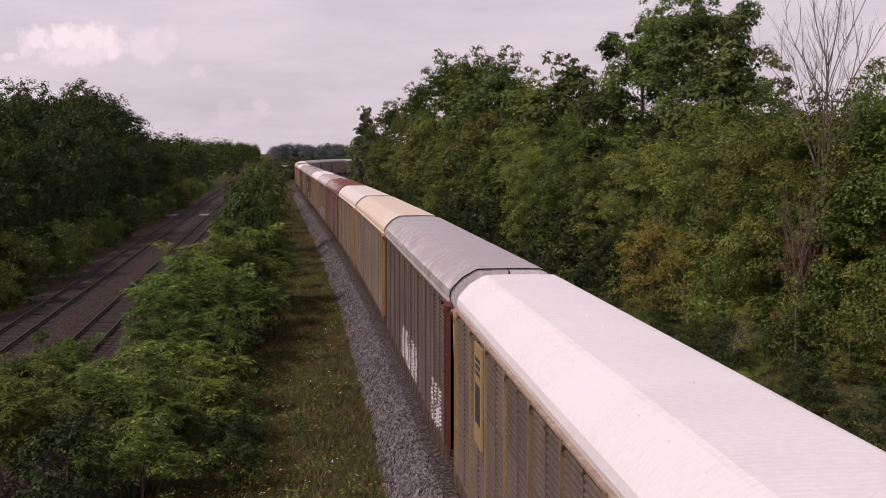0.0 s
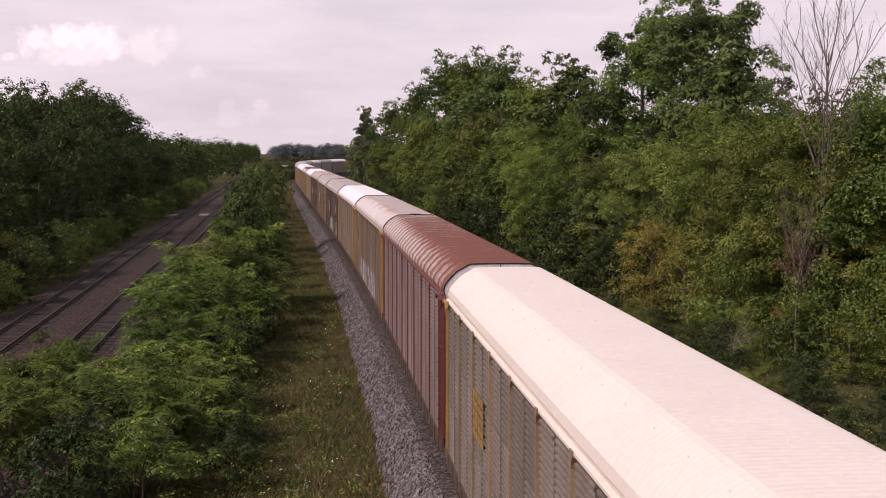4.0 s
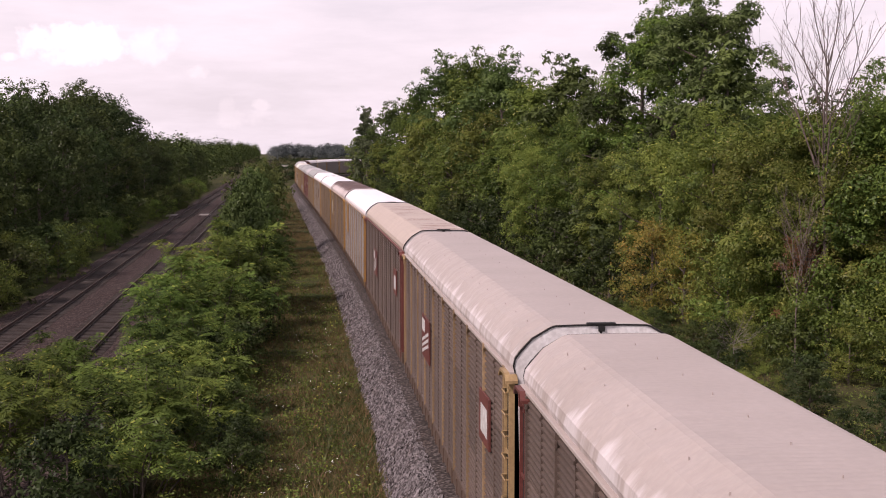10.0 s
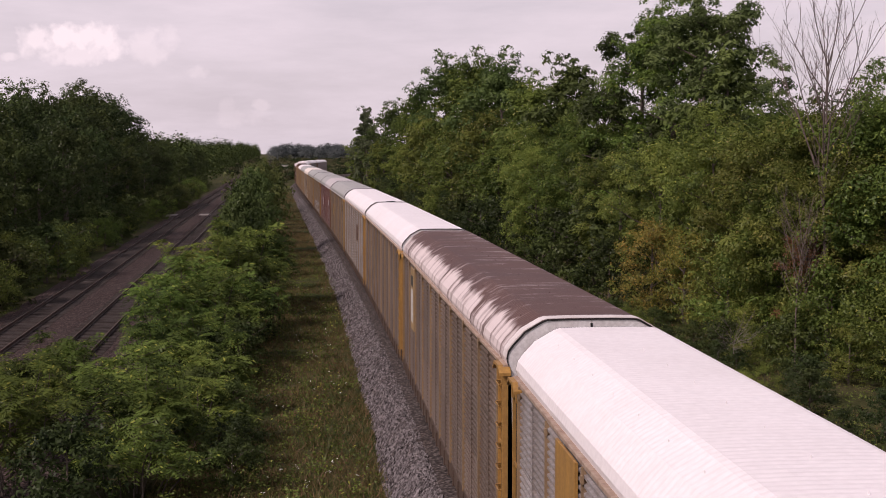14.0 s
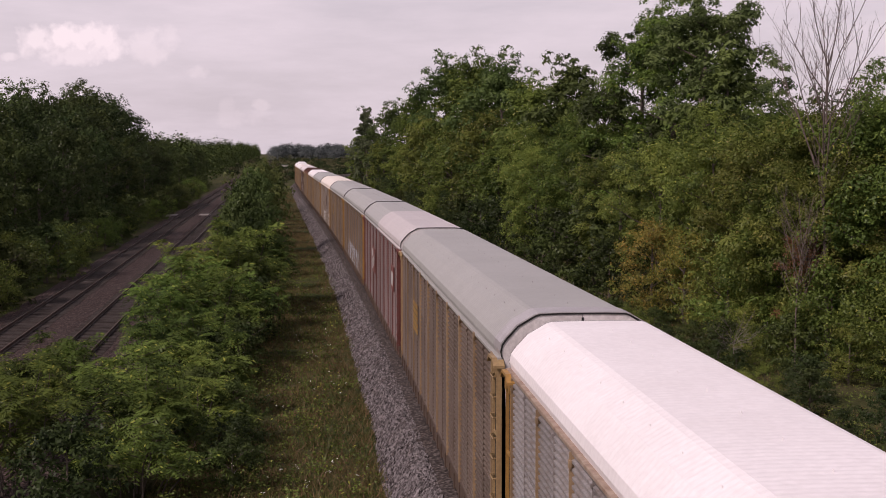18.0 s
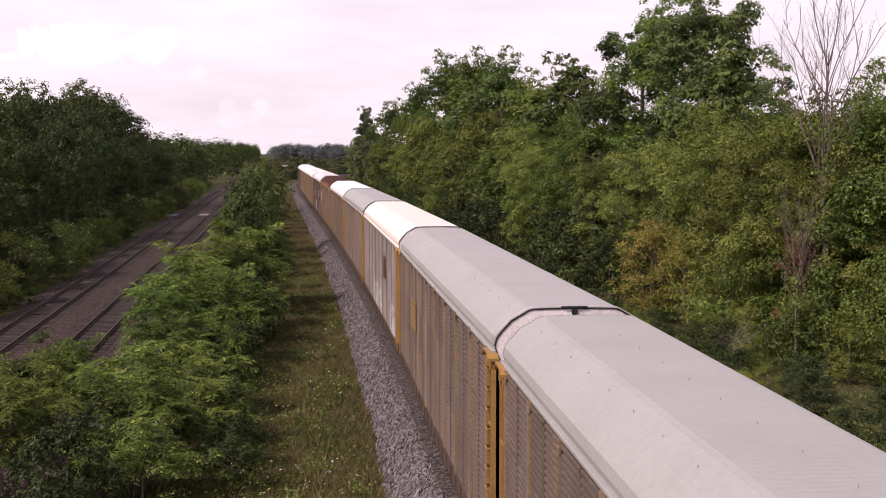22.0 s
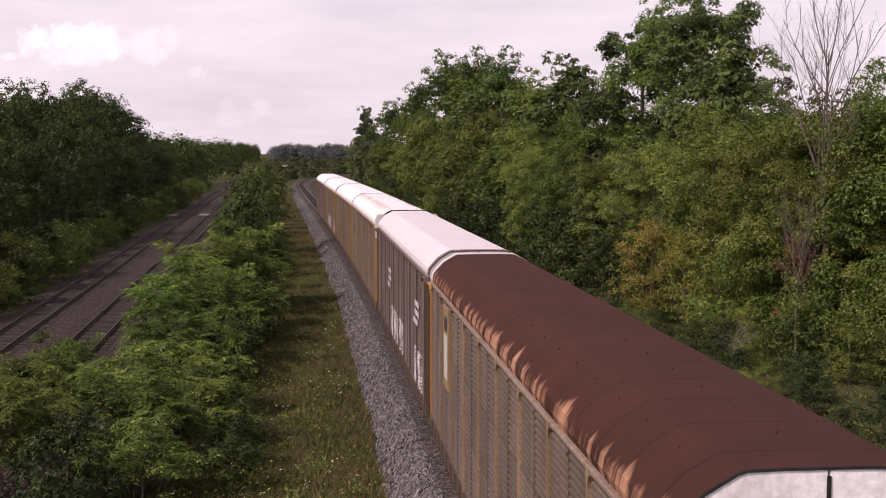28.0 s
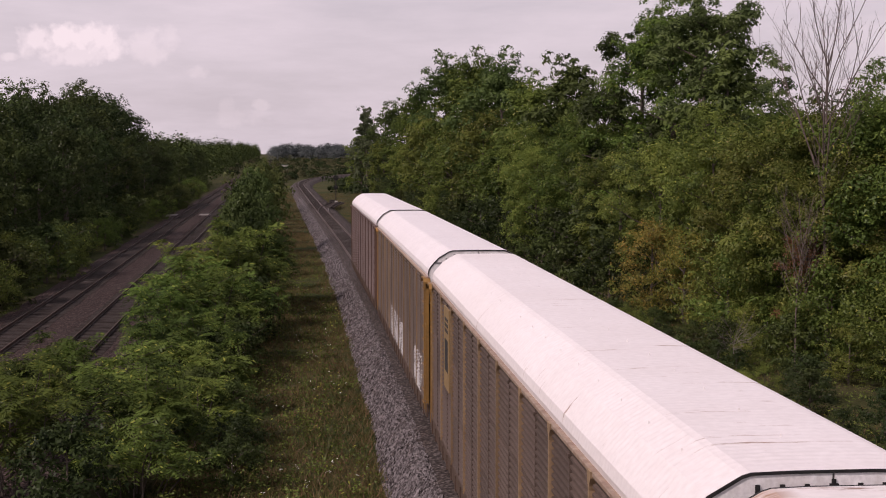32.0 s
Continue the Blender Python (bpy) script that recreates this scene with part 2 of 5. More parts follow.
        nt.links.new(math_of(nt, "ADD", math_of(nt, "MULTIPLY", side.outputs[0], 0.5), n), wear_or_glare.inputs[0])
        col = blend(nt, wear_or_glare.outputs[0], col, flank)
    if seams:
        # grimy joints where the sheets overlap
        tc6, sep6 = nt.nodes.new("ShaderNodeTexCoord"), nt.nodes.new("ShaderNodeSeparateXYZ")
        nt.links.new(tc6.outputs["Object"], sep6.inputs[0])
        joint = nt.nodes.new("ShaderNodeMapRange")
        joint.inputs[1].default_value, joint.inputs[2].default_value = 0.035, 0.010
        nt.links.new(math_of(nt, "PINGPONG", sep6.outputs[1], 0.72), joint.inputs[0])
        col = blend(nt, math_of(nt, "MULTIPLY", joint.outputs[0], seams), col, tuple(c * 0.3 for c in stain))
    nt.links.new(col, bs.inputs["Base Color"])
    bump(nt, bs, fine, 0.12, 0.01)
    return m


def rusted_roof_material(name, paint, rust, pitch=0.16, sheet=1.15):
    """Ribbed roof eaten by rust: a band at each sheet's joint, lines along the ribs, most of it on the level middle."""
    m, nt, bs = material(name, 0.7, 0.0, 0.2)
    v = coords(nt)
    tc, sep = nt.nodes.new("ShaderNodeTexCoord"), nt.nodes.new("ShaderNodeSeparateXYZ")
    nt.links.new(tc.outputs["Object"], sep.inputs[0])
    along = math_of(nt, "ADD", sep.outputs[1], math_of(nt, "MULTIPLY", noise_of(nt, v, 0.7, detail=3, lo=0.0, hi=1.0), 0.22))
    joint = math_of(nt, "DIVIDE", math_of(nt, "PINGPONG", along, sheet / 2), sheet / 2)
    joint = math_of(nt, "POWER", joint, 2.5)
    rib = math_of(nt, "DIVIDE", math_of(nt, "PINGPONG", sep.outputs[1], pitch / 2), pitch / 2)
    level = nt.nodes.new("ShaderNodeMapRange")
    level.inputs[1].default_value, level.inputs[2].default_value = 1.25, 0.85
    nt.links.new(math_of(nt, "ABSOLUTE", sep.outputs[0], 0.0), level.inputs[0])
    band = noise_of(nt, coords(nt, (0.55, 2.6, 0.55)), 1.0, detail=5, rough=0.65, lo=0.25, hi=0.75)
    line = noise_of(nt, coords(nt, (0.9, 10.0, 0.9)), 1.0, detail=4, rough=0.7, lo=0.25, hi=0.75)
    fleck = noise_of(nt, v, 9.0, detail=6, rough=0.75, lo=0.2, hi=0.8)
    # rust gains on the paint towards one end
    gain = math_of(nt, "MULTIPLY", sep.outputs[1], -0.010)
    score = gain
    for term, weight in ((joint, 0.40), (rib, -0.12), (level.outputs[0], 0.24), (band, 0.20), (line, 0.36), (fleck, 0.42)):
        score = math_of(nt, "ADD", score, math_of(nt, "MULTIPLY", term, weight))
    eaten = nt.nodes.new("ShaderNodeMapRange")
    eaten.inputs[1].default_value, eaten.inputs[2].default_value = 0.46, 0.64
    nt.links.new(score, eaten.inputs[0])
    tint = blend(nt, line, rust, tuple(c * 0.6 for c in rust))
    col = blend(nt, math_of(nt, "MULTIPLY", eaten.outputs[0], 0.93), blend(nt, fleck, paint, tuple(c * 0.72 for c in paint)), tint)
    nt.links.new(col, bs.inputs["Base Color"])
    bump(nt, bs, fleck, 0.25, 0.01)
    return m


def side_material(name, base, dirt, amount=0.6, rough=0.55, metal=0.0):
    """Painted or galvanised screen panels with grime running down."""
    m, nt, bs = material(name, rough, metal, 0.3)
    run = noise_of(nt, coords(nt, (2.5, 2.5, 0.35), True), 1.6, detail=6, lo=0.35, hi=0.7)
    spot = noise_of(nt, coords(nt, shuffle=True), 14.0, detail=4, a=0.0, b=0.3)
    info = nt.nodes.new("ShaderNodeObjectInfo")
    tone = nt.nodes.new("ShaderNodeMapRange")
    tone.inputs[3].default_value, tone.inputs[4].default_value = 0.80, 1.15
    nt.links.new(info.outputs["Random"], tone.inputs[0])
    hsv = nt.nodes.new("ShaderNodeHueSaturation")
    col = blend(nt, math_of(nt, "MULTIPLY", run, amount), base, dirt)
    col = blend(nt, spot, col, tuple(c * 0.45 for c in dirt))
    nt.links.new(tone.outputs[0], hsv.inputs["Value"])
    nt.links.new(col, hsv.inputs["Color"])
    nt.links.new(hsv.outputs[0], bs.inputs["Base Color"])
    bump(nt, bs, spot, 0.1, 0.01)
    return m


GROUND = ground_material()
BALLAST = ballast_material("grey ballast", (0.31, 0.272, 0.268), (0.055, 0.046, 0.046), (0.13, 0.092, 0.08))
BALLAST_BROWN = ballast_material("rusty ballast", (0.175, 0.130, 0.120), (0.040, 0.028, 0.025), (0.075, 0.045, 0.036))
RAIL = mottled("worn rail steel", (0.10, 0.072, 0.062), (0.16, 0.125, 0.11), 2.0, 0.6, 0.2)
RAIL_RUST = mottled("rusty rail steel", (0.055, 0.034, 0.027), (0.085, 0.055, 0.043), 2.0, 0.75, 0.1)
TIE = mottled("tarred timber", (0.030, 0.023, 0.020), (0.062, 0.049, 0.043), 4.0, 0.9, stretch=(0.4, 3, 3), shuffle=True)
STEEL_DARK = mottled("grimy steel", (0.035, 0.03, 0.028), (0.075, 0.06, 0.05), 3.0, 0.7, 0.2)
BARK = mottled("bark", (0.075, 0.06, 0.05), (0.14, 0.115, 0.095), 6.0, 0.95, stretch=(3, 3, 0.5), bumpy=0.5)
BARK_PALE = mottled("bleached wood", (0.11, 0.085, 0.072), (0.19, 0.15, 0.13), 6.0, 0.9, stretch=(3, 3, 0.5), bumpy=0.4)
BARK_GREY = mottled("weathered grey wood", (0.20, 0.165, 0.15), (0.32, 0.27, 0.25), 6.0, 0.9, stretch=(3, 3, 0.5), bumpy=0.4)
LEAF_DEEP = leaf_material("deep green leaves", (0.015, 0.025, 0.009), (0.047, 0.065, 0.020))
LEAF_WOOD = leaf_material("shaded green leaves", (0.024, 0.038, 0.012), (0.074, 0.095, 0.026))
# distance haze is mixed into this green
LEAF_FAR_HAZED = leaf_material("far green leaves greyed by haze", (0.046, 0.058, 0.030), (0.088, 0.106, 0.052))
LEAF_SCRUB = leaf_material("brownish scrub leaves", (0.034, 0.035, 0.018), (0.078, 0.070, 0.034))
# grey-blue, with the haze over the horizon put into the leaf colour
LEAF_HAZE = leaf_material("distant leaves with painted haze", (0.052, 0.061, 0.062), (0.078, 0.088, 0.085))
LEAF_WALNUT = leaf_material("dark walnut leaves", (0.030, 0.048, 0.017), (0.092, 0.125, 0.040))
LEAF_ELM = leaf_material("dark green elm leaves", (0.028, 0.046, 0.014), (0.088, 0.122, 0.034))
LEAF_MID = leaf_material("green leaves", (0.036, 0.060, 0.013), (0.130, 0.176, 0.036), (0.21, 0.23, 0.05), 0.04)
LEAF_OLIVE = leaf_material("olive leaves", (0.046, 0.068, 0.015), (0.160, 0.194, 0.040), (0.20, 0.19, 0.05), 0.05)
LEAF_YELLOW = leaf_material("yellowing leaves", (0.085, 0.088, 0.020), (0.190, 0.178, 0.038), (0.25, 0.18, 0.035), 0.15)
LEAF_RUSSET = leaf_material("russet leaves", (0.075, 0.038, 0.02), (0.14, 0.072, 0.036))
LEAF_FRESH = leaf_material("fresh green leaflets", (0.022, 0.037, 0.010), (0.110, 0.158, 0.032), (0.18, 0.20, 0.04), 0.05)
GRASS = leaf_material("meadow grass", (0.060, 0.066, 0.020), (0.145, 0.130, 0.046), (0.185, 0.130, 0.064), 0.28)
PETAL = mottled("white petals", (0.75, 0.74, 0.68), (0.6, 0.62, 0.5), 8.0, 0.8)
BALLAST_FOUL = ballast_material("fouled ballast", (0.22, 0.19, 0.18), (0.075, 0.062, 0.058), (0.10, 0.07, 0.055))
CONCRETE = mottled("pale concrete", (0.42, 0.40, 0.38), (0.55, 0.53, 0.50), 2.0, 0.85)


# ---- building helpers ----
class Shape:
    """Collects plain solids into one mesh."""

    def __init__(self):
        self.v, self.f, self.smooth = [], [], False

    def box(self, x0, x1, y0, y1, z0, z1, c=0.0):
        """A box, its long edges chamfered by c."""
        n = len(self.v)
        if not c:
            self.v += [(x, y, z) for x in (x0, x1) for y in (y0, y1) for z in (z0, z1)]
            self.f += [tuple(n + i for i in q) for q in ((0, 1, 3, 2), (4, 6, 7, 5), (0, 4, 5, 1), (2, 3, 7, 6), (0, 2, 6, 4), (1, 5, 7, 3))]
            return self
        for x0_, x1_, y0_, y1_, z in ((x0 + c, x1 - c, y0 + c, y1 - c, z0), (x0, x1, y0, y1, z0 + c), (x0, x1, y0, y1, z1 - c), (x0 + c, x1 - c, y0 + c, y1 - c, z1)):
            self.v += [(x0_, y0_, z), (x1_, y0_, z), (x1_, y1_, z), (x0_, y1_, z)]
        self.f += [(n + 3, n + 2, n + 1, n), (n + 12, n + 13, n + 14, n + 15)]
        for k in range(3):
            for i in range(4):
                j = (i + 1) % 4
                self.f.append((n + 4 * k + i, n + 4 * k + j, n + 4 * k + 4 + j, n + 4 * k + 4 + i))
        return self

    def loft(self, rings, closed=True, caps=True):
        n, k = len(self.v), len(rings[0])
        for r in rings:
            self.v += [tuple(p) for p in r]
        for a in range(len(rings) - 1):
            for i in range(k if closed else k - 1):
                j = (i + 1) % k
                self.f.append((n + a * k + i, n + a * k + j, n + (a + 1) * k + j, n + (a + 1) * k + i))
        if caps and closed:
            self.f.append(tuple(n + i for i in reversed(range(k))))
            self.f.append(tuple(n + (len(rings) - 1) * k + i for i in range(k)))
        return self

    def tube(self, pts, radii, sides=6):
        pts = [Vector(p) for p in pts]
        rings = []
        for i, p in enumerate(pts):
            d = (pts[min(i + 1, len(pts) - 1)] - pts[max(i - 1, 0)])
            d = d.normalized() if d.length > 1e-6 else Vector((0, 0, 1))
            a = d.cross(Vector((0.31, 0.95, 0.02)) if abs(d.z) > 0.9 else Vector((0, 0, 1))).normalized()
            b = d.cross(a)
            r = radii[i] if isinstance(radii, (list, tuple)) else radii
            rings.append([p + (a * math.cos(2 * math.pi * k / sides) + b * math.sin(2 * math.pi * k / sides)) * r for k in range(sides)])
        return self.loft(rings)

    def disc(self, x0, x1, y, z, r, sides=20):
        """A wheel-like cylinder with its axis along x."""
        return self.loft([[(x, y + rr * math.cos(2 * math.pi * k / sides), z + rr * math.sin(2 * math.pi * k / sides)) for k in range(sides)]
                          for x, rr in ((x0, r * 0.96), (x0 + 0.01, r), (x1 - 0.01, r), (x1, r * 0.96))])

    def mesh(self, name, mat=None):
        me = bpy.data.meshes.new(name)
        me.from_pydata(self.v, [], self.f)
        me.validate()
        if mat:
            me.materials.append(mat)
        if self.smooth:
            me.polygons.foreach_set("use_smooth", [True] * len(me.polygons))
            me.set_sharp_from_angle(angle=radians(38))
        me.update()
        return me


def part(name, data, mat, parent, label="", at=None):
    """Links a Shape or a mesh as one part under a thing or a part."""
    me = data.mesh(name, mat) if isinstance(data, Shape) else data
    ob = new(name, me)
    ob.parent = parent
    if at is not None:
        ob.location = at
    if label:
        ob["label"] = label
    return ob


def quads(name, verts, mat, corners=4):
    """A mesh of separate faces from an array of corners, (faces * corners, 3)."""
    me = bpy.data.meshes.new(name)
    n = len(verts)
    me.vertices.add(n)
    me.vertices.foreach_set("co", np.asarray(verts, np.float32).ravel())
    me.loops.add(n)
    me.loops.foreach_set("vertex_index", np.arange(n, dtype=np.int32))
    me.polygons.add(n // corners)
    me.polygons.foreach_set("loop_start", np.arange(0, n, corners, dtype=np.int32))
    me.update(calc_edges=True)
    me.materials.append(mat)
    return me


def empty(name, x=0.0, y=0.0, z=0.0):
    ob = new(name)
    ob.empty_display_size = 0.5
    ob.location = (x, y, z)
    return ob


# ---- the plan ----
GROUND_Z = -0.95
DS = 0.5
S_MIN, S_MAX = -780.0, 1100.0


def bend(s):
    """Curvature of the near track, to the right positive, s metres from the bridge."""
    if s < 0:
        return 0.0
    if s < 250:
        return -0.00059 + 4.495e-6 * s - 1.537e-8 * s * s / 2
    if s < 330:
        return 0.0
    if s < 380:
        return 0.0011 * (s - 330) / 50
    return 0.0011 if s < 420 else 0.0017


def lay_track():
    n0 = int(-S_MIN / DS)
    n = int((S_MAX - S_MIN) / DS) + 1
    x, y, a = np.zeros(n), np.zeros(n), np.zeros(n)
    x[n0], y[n0], a[n0] = 4.595, 0.0, -0.0745
    for i in range(n0, n - 1):
        a[i + 1] = a[i] + DS * bend((i - n0 + 0.5) * DS)
        m = (a[i] + a[i + 1]) / 2
        x[i + 1], y[i + 1] = x[i] + DS * math.sin(m), y[i] + DS * math.cos(m)
    for i in range(n0, 0, -1):
        a[i - 1] = a[i] - DS * bend(-1)
        m = (a[i] + a[i - 1]) / 2
        x[i - 1], y[i - 1] = x[i] - DS * math.sin(m), y[i] - DS * math.cos(m)
    return x, y, a


TRACK_X, TRACK_Y, TRACK_A = lay_track()
TRACK_S = S_MIN + DS * np.arange(len(TRACK_X))


def on_track(s, off=0.0):
    """Place and heading on the near track, off metres to the right of its middle."""
    x, y, a = (float(np.interp(s, TRACK_S, q)) for q in (TRACK_X, TRACK_Y, TRACK_A))
    return x + off * math.cos(a), y - off * math.sin(a), a


MAIN_Z = -0.6            # rail heads of the two older tracks
MAIN_SLOPE = -0.1175
MAIN_A = math.atan(MAIN_SLOPE)


def on_main(d, off=0.0, which=0):
    """Place on the older tracks, d metres ahead; which 0: the one by the forest, 1: the other."""
    return (-22.45, -18.2)[which] + MAIN_SLOPE * (d - 72.9) + off * math.cos(MAIN_A), d - off * math.sin(MAIN_A), MAIN_A


def ground_height(x, y):
    return GROUND_Z + 0.10 * noise.noise((x * 0.16, y * 0.16, 0.0)) + 0.05 * noise.noise((x * 0.6, y * 0.6, 3.0)) - 0.06


def build_ground():
    def spread(lo, hi, fine_lo, fine_hi, step):
        a = list(np.arange(fine_lo, fine_hi + 0.01, step))
        d, v = step, fine_hi
        while v < hi:
            d *= 1.35
            v += d
            a.append(min(v, hi))
        d, v = step, fine_lo
        while v > lo:
            d *= 1.35
            v -= d
            a.insert(0, max(v, lo))
        return a

    xs, ys = spread(-3500, 3500, -32, 26, 0.8), spread(-900, 4500, 26, 150, 1.0)
    sh = Shape()
    sh.smooth = True
    for y in ys:
        for x in xs:
            sh.v.append((x, y, ground_height(x, y)))
    w = len(xs)
    for j in range(len(ys) - 1):
        for i in range(w - 1):
            sh.f.append((j * w + i, j * w + i + 1, (j + 1) * w + i + 1, (j + 1) * w + i))
    tagged(new("ground", sh.mesh("ground", GROUND)), "dry meadow ground of grass and bare soil", "ground", kind="structure")


def sweep(sh, place, stations, profile, jag=0.0, rng=None):
    """Sweeps an open profile of (offset, z) along a line."""
    rings = []
    for s in stations:
        ring = []
        for o, z in profile:
            x, y, _ = place(s, o + (rng.uniform(-jag, jag) if rng else 0.0))
            ring.append((x, y, z + (rng.uniform(-jag, jag) * 0.35 if rng else 0.0)))
        rings.append(ring)
    return sh.loft(rings, closed=False, caps=False)


RAIL_PROFILE = [(-0.07, -0.17), (-0.07, -0.158), (-0.012, -0.14), (-0.012, -0.045), (-0.036, -0.035), (-0.036, -0.004), (-0.026, 0.0), (0.026, 0.0), (0.036, -0.004), (0.036, -0.035), (0.012, -0.045), (0.012, -0.14), (0.07, -0.158), (0.07, -0.17)]


def build_railway(name, place, z, stations, mat_rail, label, tie_from, tie_count, tie_to):
    """One track: two rails, and ties laid singly near the bridge and joined further out."""
    track = tagged(empty(name), label, "railway track", kind="structure")
    for off in (-0.753, 0.753):
        sh = Shape()
        sh.smooth = True
        sweep(sh, place, stations, [(off + a, z + b) for a, b in RAIL_PROFILE])
        part("rail", sh, mat_rail, track)
    one = Shape().box(-1.3, 1.3, -0.115, 0.115, -0.17, 0.0, 0.015).mesh("tie", TIE)
    rng = random.Random(5)
    s = tie_from
    for _ in range(tie_count):
        x, y, a = place(s, rng.uniform(-0.05, 0.05))
        t = part("tie", one, TIE, track)
        t.matrix_basis = pose(x, y, z - 0.172 - rng.uniform(0, 0.02), 0, 0, -math.degrees(a) + rng.uniform(-1.2, 1.2))
        s += 0.55
    rest = Shape()
    while s < tie_to:
        x, y, a = place(s)
        m = pose(x, y, z - 0.175, 0, 0, -math.degrees(a))
        n = len(rest.v)
        rest.box(-1.3, 1.3, -0.115, 0.115, -0.17, 0.0)
        rest.v[n:] = [tuple(m @ Vector(q)) for q in rest.v[n:]]
        s += 0.55
    if rest.v:
        tagged(part("ties", rest, TIE, track), kind="stuff")
    return track


def build_ballast():
    rng = random.Random(11)
    st = [s for s in np.arange(-760, 20, 20.0)] + list(np.arange(20, 130, 0.5)) + list(np.arange(130, 700, 2.5))
    bed = Shape()
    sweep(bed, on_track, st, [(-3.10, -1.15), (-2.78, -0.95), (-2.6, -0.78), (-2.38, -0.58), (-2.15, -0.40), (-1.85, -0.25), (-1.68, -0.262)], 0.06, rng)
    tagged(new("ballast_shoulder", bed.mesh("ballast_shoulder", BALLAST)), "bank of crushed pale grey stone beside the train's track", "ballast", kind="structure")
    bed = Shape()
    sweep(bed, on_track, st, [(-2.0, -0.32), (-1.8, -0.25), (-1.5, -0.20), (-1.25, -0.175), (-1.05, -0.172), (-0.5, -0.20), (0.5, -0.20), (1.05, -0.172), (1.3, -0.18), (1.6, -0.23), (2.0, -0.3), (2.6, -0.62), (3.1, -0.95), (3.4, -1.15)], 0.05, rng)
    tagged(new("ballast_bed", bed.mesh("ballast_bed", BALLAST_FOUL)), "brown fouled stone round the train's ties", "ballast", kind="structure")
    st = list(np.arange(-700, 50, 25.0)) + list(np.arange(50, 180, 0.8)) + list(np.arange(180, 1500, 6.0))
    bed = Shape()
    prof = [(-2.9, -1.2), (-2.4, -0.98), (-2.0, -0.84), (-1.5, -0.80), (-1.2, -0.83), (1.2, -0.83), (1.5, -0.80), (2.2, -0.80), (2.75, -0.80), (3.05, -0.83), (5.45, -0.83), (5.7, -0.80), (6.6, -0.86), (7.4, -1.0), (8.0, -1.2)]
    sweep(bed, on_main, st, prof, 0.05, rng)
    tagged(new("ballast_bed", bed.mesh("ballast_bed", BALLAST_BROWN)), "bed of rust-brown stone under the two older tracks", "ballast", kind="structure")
    # loose stones on the near shoulder
    g = np.random.default_rng(4)
    n = 26000
    s = 32 + 240 * g.random(n) ** 2.4
    off = g.uniform(-2.95, -1.6, n)
    z = np.interp(off, [-3.10, -2.78, -2.6, -2.38, -2.15, -1.85, -1.5], [-1.15, -0.95, -0.78, -0.58, -0.40, -0.26, -0.235]) + 0.012
    x, y, a = (np.interp(s, TRACK_S, q) for q in (TRACK_X, TRACK_Y, TRACK_A))
    c = np.stack([x + off * np.cos(a), y - off * np.sin(a), z], 1)
    base = np.array([(1, 0, -.4), (-.5, .87, -.4), (-.5, -.87, -.4), (0, 0, .6)])
    size = g.uniform(0.045, 0.095, (n, 1, 1))
    p = c[:, None, :] + (base[None] * g.uniform(0.6, 1.4, (n, 4, 1)) + g.normal(0, 0.13, (n, 4, 3))) * size
    faces = p[:, [0, 1, 3, 1, 2, 3, 2, 0, 3], :].reshape(-1, 3)
    tagged(new("loose_stones", quads("loose_stones", faces, STONE, 3)), "loose grey stones on the track's shoulder", "stones", kind="stuff")


def stone_material():
    m, nt, bs = material("crushed stone", 0.9, 0.0, 0.1)
    geo = nt.nodes.new("ShaderNodeNewGeometry")
    nt.links.new(blend(nt, geo.outputs["Random Per Island"], (0.018, 0.015, 0.015), (0.36, 0.325, 0.325)), bs.inputs["Base Color"])
    return m


STONE = stone_material()
build_ground()
build_ballast()
build_railway("railway_track", on_track, 0.0, list(np.arange(-760, 0, 40.0)) + list(np.arange(0, 500, 2.0)) + list(np.arange(500, 900, 5.0)), RAIL, "curving track of worn steel rails on timber ties", 30.0, 300, 560.0)
for which in (0, 1):
    build_railway("railway_track", lambda s, o=0.0, w=which: on_main(s, o, w), MAIN_Z, [-700, 0, 60, 120, 200, 400, 800, 1500], RAIL_RUST,
                  "old straight track of rusty rails beside the forest" if which == 0 else "old straight track of rusty rails beside the bushes", 62.0, 150, 330.0)



def on_siding(s, off=0.0):
    """A short track that leaves the curve to the right."""
    k = min(1.0, max(0.0, (s - 196.0) / 46.0))
    return on_track(s, off + 3.9 * k * k)


build_railway("siding_track", on_siding, -0.008, list(np.arange(197, 245, 2.0)), RAIL, "short siding that branches off the curving track", 222.0, 40, 240.0)


# ---- plants ----
def unit(a):
    return a / np.maximum(np.linalg.norm(a, axis=-1, keepdims=True), 1e-9)


def leaf_faces(c, normal, size, g, slim=0.5):
    """Diamond leaves at c, facing normal."""
    n = len(c)
    r = g.normal(0, 1, (n, 3))
    a = unit(np.cross(normal, r))
    b = np.cross(normal, a)
    l = (size * g.uniform(0.65, 1.35, n))[:, None]
    w = l * slim
    dip = normal * l * 0.12
    return np.stack([c - a * l / 2, c + b * w / 2 + dip, c + a * l / 2, c - b * w / 2 + dip], 1).reshape(-1, 3)


def small_leaves(c, normal, size, g):
    """Three-cornered leaves, for crowns seen from afar."""
    n = len(c)
    a = unit(np.cross(normal, g.normal(0, 1, (n, 3))))
    b = np.cross(normal, a)
    l = (size * g.uniform(0.6, 1.4, n))[:, None]
    return np.stack([c - a * l * 0.5 + b * l * 0.34, c - a * l * 0.5 - b * l * 0.34, c + a * l * 0.6], 1).reshape(-1, 3)


